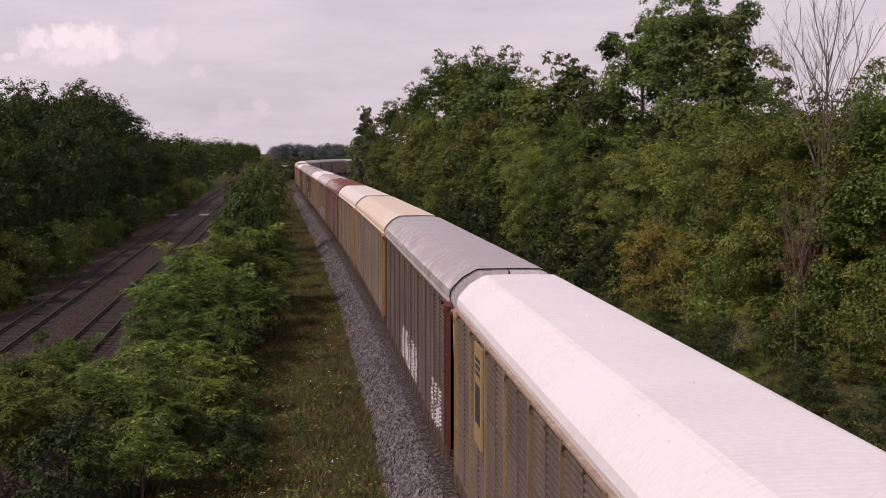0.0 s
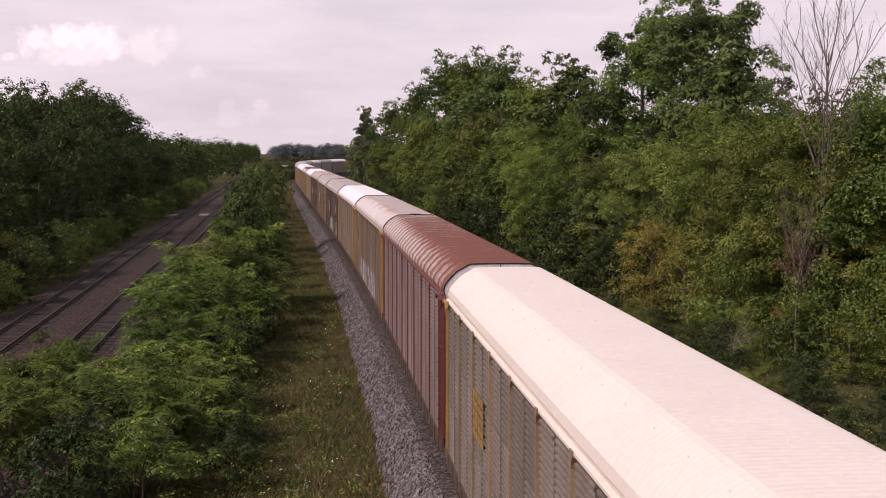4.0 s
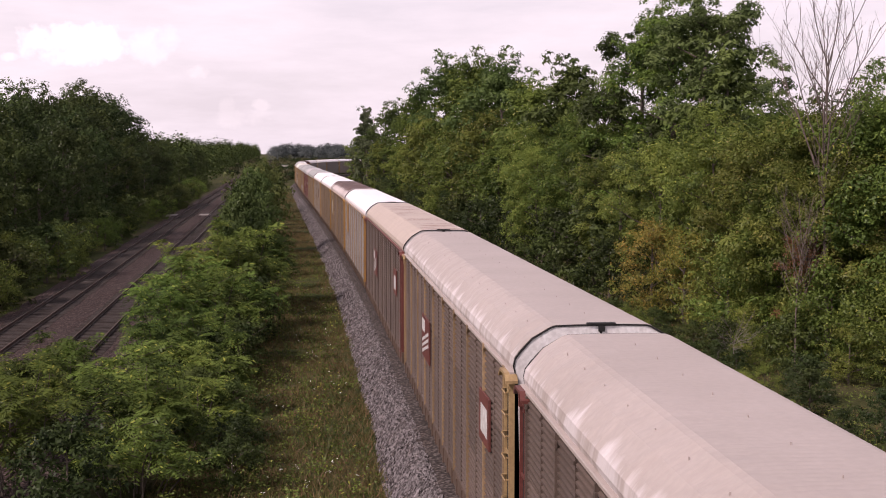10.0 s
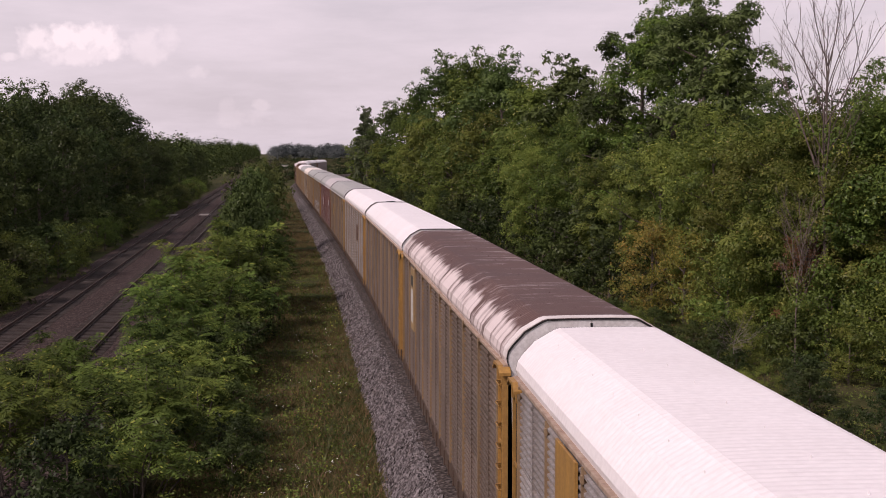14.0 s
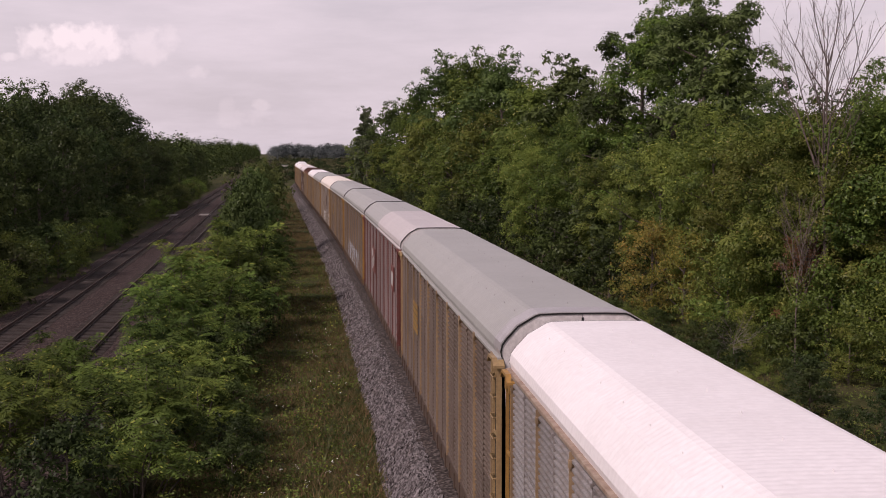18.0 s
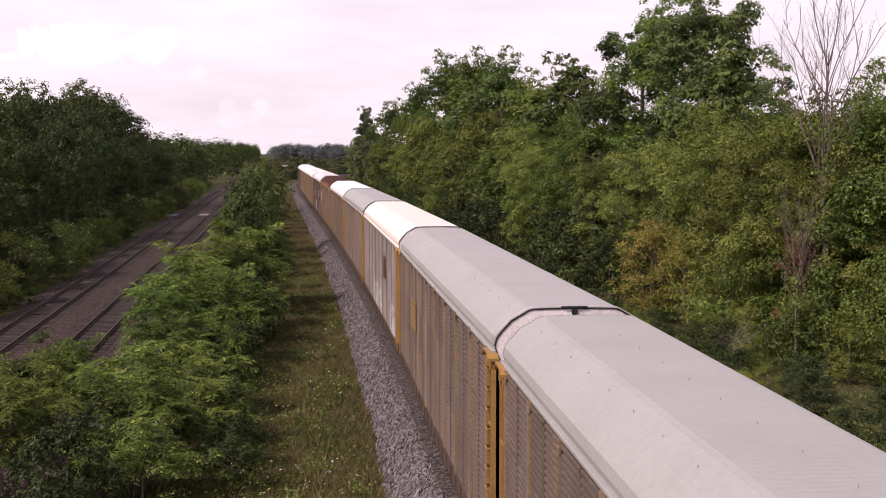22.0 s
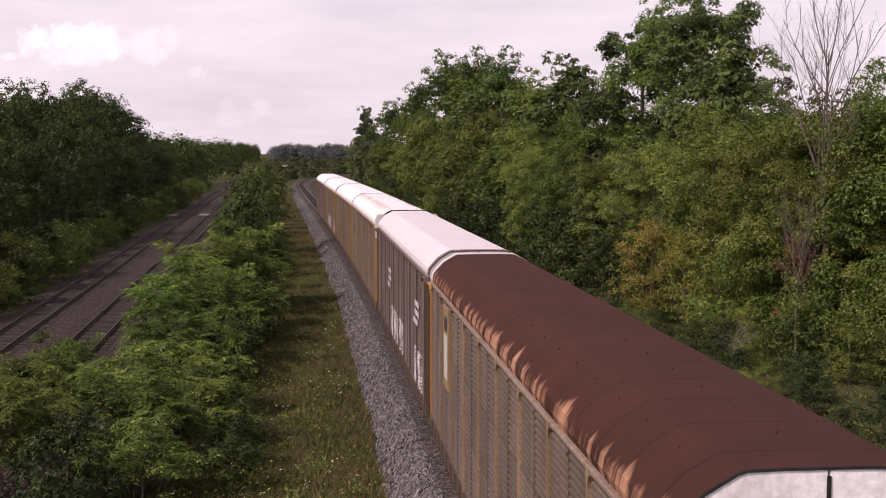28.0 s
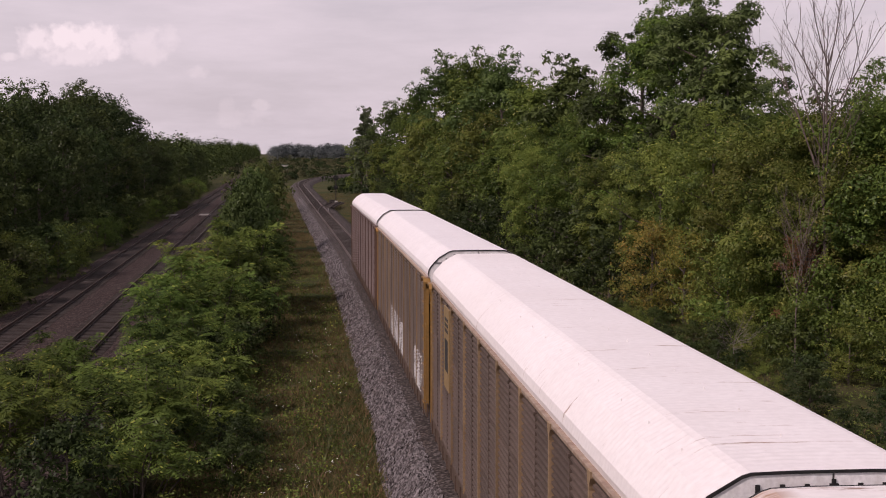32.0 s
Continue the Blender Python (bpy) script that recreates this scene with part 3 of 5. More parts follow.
def grow(seed, h, spread, limbs=11, low=0.25, clump=0.075, leaves=8000, leaf=0.26, lean=0.0, top=1.0, gaps=0.0, dome=36, cone=0.0):
    """A broadleaf tree: tapered trunk, limbs with twigs, and leaves in clumps at their ends. Returns wood and leaf corners."""
    rng, g = random.Random(seed), np.random.default_rng(seed)
    wood = Shape()
    r0 = 0.012 * h + 0.03
    trunk = [Vector((lean * h * t * t + rng.uniform(-1, 1) * 0.012 * h, rng.uniform(-1, 1) * 0.012 * h, t * h * 0.9)) for t in (0, 0.15, 0.3, 0.45, 0.6, 0.75, 0.88, 1.0)]
    trunk[0] = Vector((0, 0, -0.25))
    wood.tube(trunk, [r0 * (1.25 - 1.15 * i / 7) for i in range(8)], 7)
    clumps = []
    for i in range(limbs):
        t = low + (0.95 - low) * (i + rng.random() * 0.6) / limbs
        k = min(int(t * 7), 6)
        base = trunk[k].lerp(trunk[k + 1], t * 7 - k)
        az = i * 2.4 + rng.uniform(-0.5, 0.5)
        width = spread * h * (0.42 + 0.58 * math.sin(math.pi * min(1.0, max(0.0, (t - low) / (1.0 - low) * 0.86 + 0.16)))) * rng.uniform(0.75, 1.15) * (1.0 - 0.72 * max(0.0, (t - 0.62) / 0.38)) * (1.0 - cone * t)
        rise = width * rng.uniform(0.25, 0.7) * top
        tip = base + Vector((math.cos(az) * width, math.sin(az) * width, rise))
        mid = base.lerp(tip, 0.5) + Vector((rng.uniform(-1, 1), rng.uniform(-1, 1), rng.uniform(-0.2, 0.8))) * 0.06 * width
        r = r0 * 0.45 * (1.1 - t)
        wood.tube([base, mid, tip], [r + 0.02, r * 0.6 + 0.012, 0.012], 5)
        for _ in range(5):
            q = rng.uniform(0.35, 1.0)
            p = base.lerp(mid, q * 2) if q < 0.5 else mid.lerp(tip, q * 2 - 1)
            away = Vector((rng.gauss(0, 1), rng.gauss(0, 1), rng.uniform(-0.3, 0.9))).normalized() * width * rng.uniform(0.16, 0.42)
            wood.tube([p, p + away], [0.018, 0.007], 3)
            clumps.append((p + away, clump * h * rng.uniform(0.6, 1.35)))
        clumps.append((tip, clump * h * rng.uniform(0.6, 1.1)))
    for _ in range(4):
        clumps.append((trunk[7] + Vector((rng.gauss(0, 0.05), rng.gauss(0, 0.05), rng.uniform(-0.05, 0.08))) * h, clump * h * rng.uniform(0.55, 1.0)))
    for k in range(dome):
        # the outer leaves of the crown, on an uneven dome
        az, q = k * 2.4 + rng.uniform(-0.4, 0.4), (k + rng.random()) / dome
        zz = low * 0.6 + (0.93 - low * 0.6) * q
        rr = spread * h * math.sqrt(max(0.05, 1.0 - ((zz - 0.42) / 0.56) ** 2)) * rng.uniform(0.72, 1.04) * (1.0 - cone * zz)
        clumps.append((Vector((math.cos(az) * rr + lean * h * zz * zz, math.sin(az) * rr, zz * h)), clump * h * rng.uniform(0.55, 1.25)))
    if gaps:
        clumps = [c for c in clumps if rng.random() > gaps]
    # each clump is a spray of smaller tufts, leafy on top and bare below
    tufts = []
    for p, r in clumps:
        for _ in range(5):
            out = Vector((rng.gauss(0, 1), rng.gauss(0, 1), rng.gauss(0.1, 0.6))).normalized()
            tufts.append((p + out * r * rng.uniform(0.45, 1.05), r * rng.uniform(0.26, 0.52)))
    weight = np.array([c[1] ** 2 for c in tufts])
    which = g.choice(len(tufts), leaves, p=weight / weight.sum())
    cen = np.array([tuple(c[0]) for c in tufts])[which]
    rad = np.array([c[1] for c in tufts])[which][:, None]
    d = g.normal(0, 1, (leaves, 3))
    d[:, 2] = d[:, 2] * 0.8 + 0.35
    d = unit(d)
    c = cen + d * rad * (0.55 + 0.6 * g.random((leaves, 1))) * np.array([1.15, 1.15, 0.7])
    droop = np.linalg.norm((c - cen)[:, :2], axis=1)
    c[:, 2] -= 0.35 * droop * droop / rad[:, 0]
    mid = np.array([0, 0, h * 0.5])
    normal = unit(d + unit(c - mid) * 0.25 + np.array([0, 0, 0.3]) + g.normal(0, 0.24, (leaves, 3)))
    c[:, 2] = np.maximum(c[:, 2], 0.1)
    return wood, small_leaves(c, normal, np.full(leaves, leaf), g)


def fronds(seed, h, width, count, length=0.75, pairs=8):
    """A sumac-like bush: stems that fork, with long feathered leaves arching from their ends."""
    rng, g = random.Random(seed), np.random.default_rng(seed)
    wood = Shape()
    heads = []
    for i in range(max(5, int(width * 4))):
        az, r = rng.uniform(0, 6.28), width * 0.5 * math.sqrt(rng.random())
        top = Vector((math.cos(az) * r, math.sin(az) * r, h * (1.0 - 0.55 * (r / (width * 0.5)) ** 2) * rng.uniform(0.72, 1.0)))
        foot = Vector((top.x * 0.45, top.y * 0.45, -0.15))
        mid = foot.lerp(top, 0.55) + Vector((rng.uniform(-0.2, 0.2), rng.uniform(-0.2, 0.2), 0.1))
        wood.tube([foot, mid, top], [0.035, 0.022, 0.01], 5)
        for _ in range(6):
            q = rng.uniform(0.3, 1.0)
            p = foot.lerp(mid, q * 2) if q < 0.5 else mid.lerp(top, q * 2 - 1)
            tip = p + Vector((rng.gauss(0, 0.36), rng.gauss(0, 0.36), rng.uniform(0.0, 0.45)))
            wood.tube([p, tip], [0.012, 0.006], 4)
            heads.append((tip, q))
        heads += [(top, 1.0)] * 2
    w = np.array([0.35 + q for _, q in heads])
    pick = g.choice(len(heads), count, p=w / w.sum())
    base = np.array([tuple(p) for p, _ in heads])[pick] + g.normal(0, 0.05, (count, 3))
    az = g.uniform(0, 2 * np.pi, count)
    up = g.uniform(0.15, 1.3, count)
    d = unit(np.stack([np.cos(az), np.sin(az), up], 1))
    side = unit(np.cross(d, np.array([0, 0, 1.0])))
    L = length * g.uniform(0.6, 1.25, count)
    t = (np.arange(pairs) + 0.7) / pairs
    out = []
    droop = g.uniform(0.4, 1.0, count)
    for k, tk in enumerate(t):
        p = base + d * (L * tk)[:, None]
        p[:, 2] -= droop * L * tk * tk
        dir_k = unit(d - np.array([0, 0, 1.0]) * (2 * droop * tk)[:, None])
        ll = L * 0.30 * (1.0 - 0.55 * abs(tk - 0.45))
        for sgn in (-1, 1):
            a = unit(side * sgn + dir_k * 0.35 + np.array([0, 0, -0.28]) + g.normal(0, 0.12, (count, 3)))
            b = unit(dir_k)
            q = (ll * g.uniform(0.8, 1.15, count))[:, None]
            out.append(np.stack([p, p + a * q * 0.45 + b * q * 0.15, p + a * q, p + a * q * 0.45 - b * q * 0.15], 1))
    p = np.concatenate(out).reshape(-1, 3)
    p[:, 2] = np.maximum(p[:, 2], 0.05)
    return wood, p


def plant(name, wood, leaves, leaf_mat, bark, label, category, group=""):
    ob = tagged(empty(name), label, category, group)
    part("trunk" if category == "tree" else "stem", wood, bark, ob)
    part("crown", quads("crown", leaves, leaf_mat, 4 if category == "bush" else 3), leaf_mat, ob)
    return ob


STOCK = {}


def stock(kind, maker):
    """The first plant of a kind is built; later ones are copies of it."""
    if kind not in STOCK:
        STOCK[kind] = [maker(), False]
    return STOCK[kind]


def set_plant(kind, maker, x, y, h, h0, turn, wide=1.0, label=""):
    rec = stock(kind, maker)
    k = h / h0
    z = ground_height(x, y) if abs(x) < 60 and y < 300 else GROUND_Z
    m = pose(x, y, z, 0, 0, turn)
    if not rec[1]:
        ob, rec[1] = rec[0], True
    else:
        ob = copy_thing(rec[0], m)
    ob.matrix_basis = m @ Matrix.Diagonal((k * wide, k * wide, k, 1))
    if label:
        ob["label"] = label
    return ob


def broadleaf(seed, mat, label, **kw):
    def make():
        wood, leaves = grow(seed, **kw)
        return plant("tree", wood, leaves, mat, BARK, label, "tree", "trackside trees")
    return make


def shrub(seed, mat, label, **kw):
    def make():
        wood, leaves = grow(seed, **kw)
        return plant("shrub", wood, leaves, mat, BARK, label, "shrub", "trackside shrubs")
    return make


def sumac(seed, label, **kw):
    def make():
        wood, leaves = fronds(seed, **kw)
        return plant("bush", wood, leaves, LEAF_FRESH, BARK, label, "bush", "bushes between the tracks")
    return make


TREES = {
    "oak": (broadleaf(21, LEAF_MID, "tall broadleaf tree with a dense green crown", h=18, spread=0.26, limbs=15, low=0.14, clump=0.07, leaves=44000, leaf=0.165), 18),
    "elm": (broadleaf(22, LEAF_ELM, "tall dark green broadleaf tree", h=18, spread=0.24, limbs=14, low=0.16, clump=0.075, leaves=44000, leaf=0.165), 18),
    "walnut": (broadleaf(23, LEAF_WALNUT, "tall open-crowned tree with drooping leaf sprays", h=18, spread=0.27, limbs=15, low=0.2, clump=0.055, leaves=36000, leaf=0.17, gaps=0.26), 18),
    "maple": (broadleaf(24, LEAF_OLIVE, "olive green broadleaf tree", h=12, spread=0.30, limbs=13, low=0.10, clump=0.085, leaves=40000, leaf=0.12), 12),
    "ash": (broadleaf(25, LEAF_MID, "bright green young broadleaf tree", h=12, spread=0.28, limbs=13, low=0.08, clump=0.085, leaves=40000, leaf=0.12), 12),
    "oak_far": (broadleaf(51, LEAF_MID, "tall broadleaf tree with a dense green crown", h=18, spread=0.25, limbs=15, low=0.12, clump=0.08, leaves=22000, leaf=0.27), 18),
    "elm_far": (broadleaf(52, LEAF_ELM, "tall dark green broadleaf tree", h=18, spread=0.25, limbs=15, low=0.12, clump=0.08, leaves=22000, leaf=0.27), 18),
    "maple_far": (broadleaf(54, LEAF_OLIVE, "olive green broadleaf tree", h=12, spread=0.30, limbs=13, low=0.08, clump=0.09, leaves=16000, leaf=0.21), 12),
    "ash_far": (broadleaf(55, LEAF_MID, "bright green young broadleaf tree", h=12, spread=0.28, limbs=13, low=0.08, clump=0.09, leaves=16000, leaf=0.21), 12),
    "spire": (broadleaf(26, LEAF_ELM, "slender pointed dark green tree", h=18, spread=0.14, limbs=16, dome=30, low=0.1, clump=0.05, leaves=11000, leaf=0.30, top=1.6), 18),
    "poplar": (broadleaf(56, LEAF_FAR_HAZED, "slim pointed grey-green tree", h=18, spread=0.23, limbs=18, dome=44, low=0.06, clump=0.045, leaves=9000, leaf=0.36, top=1.8, cone=0.85), 18),
    "alder": (broadleaf(57, LEAF_ELM, "narrow dark green trackside tree", h=9, spread=0.26, limbs=13, low=0.05, clump=0.10, leaves=12000, leaf=0.20), 9),
    "forest": (broadleaf(27, LEAF_DEEP, "dark green forest tree", h=18, spread=0.27, limbs=12, low=0.08, clump=0.085, leaves=10500, leaf=0.30), 18),
    "forest_b": (broadleaf(28, LEAF_WOOD, "green broadleaf forest tree", h=16, spread=0.25, limbs=12, low=0.08, clump=0.085, leaves=10000, leaf=0.29), 16),
    "thicket": (shrub(29, LEAF_OLIVE, "leafy olive green shrub at the wood's edge", h=5, spread=0.5, limbs=8, dome=22, low=0.03, clump=0.15, leaves=8500, leaf=0.115), 5),
    "thicket_b": (shrub(30, LEAF_MID, "leafy green shrub at the wood's edge", h=5, spread=0.5, limbs=8, dome=22, low=0.03, clump=0.15, leaves=8500, leaf=0.115), 5),
    "hedge": (shrub(33, LEAF_DEEP, "dark green shrub at the forest's edge", h=5, spread=0.5, limbs=8, dome=22, low=0.03, clump=0.15, leaves=4200, leaf=0.20), 5),
    "hedge_b": (shrub(34, LEAF_WOOD, "leafy green shrub at the forest's edge", h=5, spread=0.5, limbs=8, dome=22, low=0.03, clump=0.15, leaves=4200, leaf=0.20), 5),
    "yellow": (shrub(31, LEAF_YELLOW, "shrub with yellowing leaves", h=6, spread=0.36, limbs=11, low=0.04, clump=0.11, leaves=12000, leaf=0.10), 6),
    "russet": (shrub(32, LEAF_RUSSET, "small shrub with russet red leaves", h=4, spread=0.22, limbs=8, low=0.62, clump=0.07, dome=6, leaves=5000, leaf=0.05), 4),
    "sumac": (sumac(41, "sumac-like bush with feathered green leaves", h=3.6, width=3.5, count=540, length=0.74, pairs=9), 3.6),
    "sumac_b": (sumac(42, "sumac-like bush with feathered green leaves", h=4.5, width=3.3, count=560, length=0.74, pairs=9), 4.5),
    "sumac_c": (sumac(43, "low sumac-like bush with feathered leaves", h=2.4, width=3.4, count=500, length=0.72, pairs=9), 2.4),
}


def put(kind, x, y, h, turn=0.0, wide=1.0):
    if y > 140 and kind + "_far" in TREES:
        kind += "_far"
    maker, h0 = TREES[kind]
    return set_plant(kind, maker, x, y, h, h0, turn, wide)


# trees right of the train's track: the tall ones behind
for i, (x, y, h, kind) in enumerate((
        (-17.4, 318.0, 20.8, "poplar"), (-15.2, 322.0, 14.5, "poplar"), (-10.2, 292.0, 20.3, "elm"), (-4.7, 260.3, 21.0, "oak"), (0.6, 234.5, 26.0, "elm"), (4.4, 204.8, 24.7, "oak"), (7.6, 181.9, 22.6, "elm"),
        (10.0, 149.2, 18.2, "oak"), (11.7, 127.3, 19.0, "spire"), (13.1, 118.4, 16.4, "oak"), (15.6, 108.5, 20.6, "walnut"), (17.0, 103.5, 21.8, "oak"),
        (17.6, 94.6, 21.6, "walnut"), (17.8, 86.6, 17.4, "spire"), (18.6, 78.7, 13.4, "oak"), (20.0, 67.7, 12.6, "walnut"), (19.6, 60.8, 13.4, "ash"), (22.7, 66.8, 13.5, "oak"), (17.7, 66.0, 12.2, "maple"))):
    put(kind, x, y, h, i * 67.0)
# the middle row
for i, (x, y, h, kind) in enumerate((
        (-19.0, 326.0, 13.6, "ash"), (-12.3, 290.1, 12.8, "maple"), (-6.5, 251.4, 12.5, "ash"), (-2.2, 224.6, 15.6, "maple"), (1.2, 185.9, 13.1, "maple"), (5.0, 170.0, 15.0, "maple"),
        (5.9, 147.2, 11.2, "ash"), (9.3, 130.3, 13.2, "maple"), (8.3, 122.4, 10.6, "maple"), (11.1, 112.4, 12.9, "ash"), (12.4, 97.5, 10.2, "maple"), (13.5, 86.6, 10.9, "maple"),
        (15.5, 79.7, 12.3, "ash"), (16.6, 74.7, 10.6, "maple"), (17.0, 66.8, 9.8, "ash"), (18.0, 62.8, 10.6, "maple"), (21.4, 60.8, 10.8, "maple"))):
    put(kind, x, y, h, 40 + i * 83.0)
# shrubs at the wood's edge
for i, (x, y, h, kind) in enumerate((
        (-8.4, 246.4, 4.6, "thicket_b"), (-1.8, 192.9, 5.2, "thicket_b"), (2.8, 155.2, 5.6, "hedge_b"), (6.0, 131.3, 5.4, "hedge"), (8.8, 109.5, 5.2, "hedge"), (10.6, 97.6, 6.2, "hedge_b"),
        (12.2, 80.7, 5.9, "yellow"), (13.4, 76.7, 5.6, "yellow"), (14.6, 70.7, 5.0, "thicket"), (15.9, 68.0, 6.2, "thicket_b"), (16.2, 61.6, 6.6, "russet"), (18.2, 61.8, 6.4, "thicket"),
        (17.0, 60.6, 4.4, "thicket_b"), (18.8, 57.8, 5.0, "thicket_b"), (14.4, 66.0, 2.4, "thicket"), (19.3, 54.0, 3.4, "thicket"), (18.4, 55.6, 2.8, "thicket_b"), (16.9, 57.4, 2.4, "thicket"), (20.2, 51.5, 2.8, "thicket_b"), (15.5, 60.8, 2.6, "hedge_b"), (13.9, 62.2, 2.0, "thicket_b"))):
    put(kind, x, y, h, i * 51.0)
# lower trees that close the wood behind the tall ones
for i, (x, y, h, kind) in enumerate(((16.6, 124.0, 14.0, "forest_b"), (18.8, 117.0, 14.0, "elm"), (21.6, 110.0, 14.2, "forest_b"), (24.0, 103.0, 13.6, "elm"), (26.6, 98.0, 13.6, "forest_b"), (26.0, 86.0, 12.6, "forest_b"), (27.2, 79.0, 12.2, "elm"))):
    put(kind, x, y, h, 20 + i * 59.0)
# more wood behind and between, thinning with distance
rng = random.Random(77)
for i in range(13):
    s = 75 + 245 * (i / 13.0)
    x, y, _ = on_track(s, rng.uniform(22, 34))
    put(rng.choice(("forest", "forest_b")), x, y, rng.uniform(11.5, 15.5), rng.uniform(0, 360))
# dark-leaved shrubs put the shade below the crowns into leaf colour
for i in range(26):
    x, y, _ = on_track(82 + 8.2 * i, rng.uniform(13.5, 16.5))
    put(rng.choice(("hedge", "hedge", "hedge_b")), x, y, rng.uniform(3.0, 5.0), rng.uniform(0, 360))

for i in range(30):
    x, y, _ = on_track(44 + 1.25 * i + rng.uniform(-1, 1), rng.uniform(10.5, 15.5))
    put(rng.choice(("thicket", "hedge_b", "hedge")), x, y, rng.uniform(0.8, 1.9), rng.uniform(0, 360))

# bushes between the tracks, from the bridge outwards
for i, (x, y, h, kind) in enumerate((
        (-9.6, 35.0, 2.8, "hedge"), (-8.6, 38.0, 2.4, "sumac_c"), (-11.8, 38.0, 4.0, "sumac"), (-9.0, 41.5, 3.6, "sumac"), (-13.0, 43.0, 3.9, "sumac_b"), (-8.3, 45.0, 2.5, "sumac_c"),
        (-10.6, 47.5, 3.2, "sumac_c"), (-13.6, 49.5, 3.7, "sumac_b"), (-9.0, 51.0, 2.9, "sumac_c"), (-11.1, 54.0, 3.8, "sumac"), (-9.7, 57.5, 3.7, "sumac_b"), (-11.8, 59.0, 4.8, "sumac_b"),
        (-10.6, 62.5, 5.4, "sumac_b"), (-12.6, 67.0, 5.4, "sumac_b"), (-10.6, 68.5, 4.4, "sumac"), (-13.0, 73.5, 5.9, "sumac_b"), (-11.2, 75.0, 5.8, "sumac_b"), (-11.8, 81.5, 6.4, "sumac_b"), (-11.8, 88.0, 5.6, "sumac"), (-15.8, 45.5, 3.4, "sumac_c"),
        (-8.6, 48.0, 2.2, "hedge_b"), (-7.9, 42.0, 1.8, "hedge_b"), (-9.4, 55.0, 2.6, "hedge"), (-8.9, 60.0, 2.4, "hedge_b"), (-9.6, 65.0, 3.0, "hedge_b"), (-10.0, 71.0, 3.2, "hedge"), (-14.6, 53.0, 2.4, "hedge_b"), (-6.0, 39.0, 1.6, "hedge_b"), (-6.3, 42.0, 1.7, "hedge"), (-7.0, 46.0, 2.0, "hedge_b"))):
    put(kind, x, y, h, i * 71.0)
for i in range(16):
    y = 86 + i * 9.5
    put(("alder", "alder", "hedge_b")[i % 3], -13.1 - 0.118 * (y - 90) + rng.uniform(-0.5, 0.5), y, rng.uniform(6.2, 8.6) if y < 200 else rng.uniform(7, 8.5), rng.uniform(0, 360), 0.74)

# the forest beyond the older tracks: tall old trees first, younger ones further out
FOREST_D = ((60, 100, 180, 190, 206, 260, 420), (60, 100, 185, 232, 252, 300, 420), (60, 100, 185, 287, 306, 340, 420))
FOREST_H = ((12.6, 14.0, 17.8, 17.6, 13.0, 12.6, 12.0), (12.4, 13.8, 17.8, 20.0, 14.0, 13.4, 12.0), (12.4, 13.8, 17.8, 22.4, 14.6, 13.6, 12.0))
for row, (off, lo, hi) in enumerate(((-9.5, 0.66, 0.92), (-15.0, 0.95, 1.03), (-22.0, 0.95, 1.04))):
    for i in range(27):
        d = 66 + i * 8.0 + row * 4.0 + (i * i) * 0.2
        x, y, _ = on_main(d, off + rng.uniform(-1.5, 1.5))
        tall = rng.uniform(lo, hi) * float(np.interp(d, FOREST_D[row], FOREST_H[row]))
        put(rng.choice(("forest", "forest", "forest_b")), x, y, tall, rng.uniform(0, 360))
for i in range(60):
    x, y, _ = on_main(56 + i * 3.6 + i * i * 0.02, rng.uniform(-5.4, -2.9))
    put(rng.choice(("hedge_b", "hedge_b", "thicket_b")), x, y, rng.uniform(2.0, 4.4), rng.uniform(0, 360))


def far_wood(name, label, spots, leaf, mat, seed, n=420):
    """Distant woods: heaped crowns of coarse leaves, joined."""
    g = np.random.default_rng(seed)
    out = []
    for x, y, r, h in spots:
        d = unit(g.normal(0, 1, (n, 3)))
        d[:, 2] = abs(d[:, 2])
        c = np.array([x, y, GROUND_Z + h * 0.35]) + d * np.array([r, r, h * 0.65]) * (0.75 + 0.25 * g.random((n, 1))) * (0.86 + 0.28 * g.random((n, 1)))
        low = c.copy()
        low[:, 2] = GROUND_Z + (low[:, 2] - GROUND_Z) * g.random(n)
        c = np.concatenate([c, low[: n // 3]])
        nn = unit(np.concatenate([d, d[: n // 3]]) + g.normal(0, 0.4, (len(c), 3)) + np.array([0, 0, 0.4]))
        out.append(leaf_faces(c, nn, np.full(len(c), leaf), g, 0.8))
    tagged(new(name, quads(name, np.concatenate(out), mat)), label, "woods", kind="stuff")


spots = []
for i in range(46):
    d = 330 + i * 15 + i * i * 0.35
    for off in (-13, -22):
        x, y, _ = on_main(d, off + rng.uniform(-2, 2))
        spots.append((x, y, rng.uniform(4, 6), rng.uniform(8.0, 14.0) + d * 0.003))
far_wood("far_woods", "distant green woods along the older tracks", spots[::2], 0.9, LEAF_WOOD, 3)
far_wood("far_woods", "lighter haze-greyed crowns among the distant woods", spots[1::2], 0.9, LEAF_FAR_HAZED, 4)
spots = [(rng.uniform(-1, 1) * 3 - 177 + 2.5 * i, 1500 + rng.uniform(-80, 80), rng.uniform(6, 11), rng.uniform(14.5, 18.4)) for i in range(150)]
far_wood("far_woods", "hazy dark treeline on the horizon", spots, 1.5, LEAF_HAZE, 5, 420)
spots = []
for i in range(420):
    y = rng.uniform(310, 1350)
    spots.append((rng.uniform(-0.155, -0.055) * y, y, rng.uniform(1.6, 3.6), rng.uniform(1.0, 2.4) + y * 0.0016))
spots = [s for s in spots if abs(s[0] - float(np.interp(s[1], TRACK_Y, TRACK_X))) > 7 and abs(s[0] - on_main(s[1])[0] - 2) > 7]
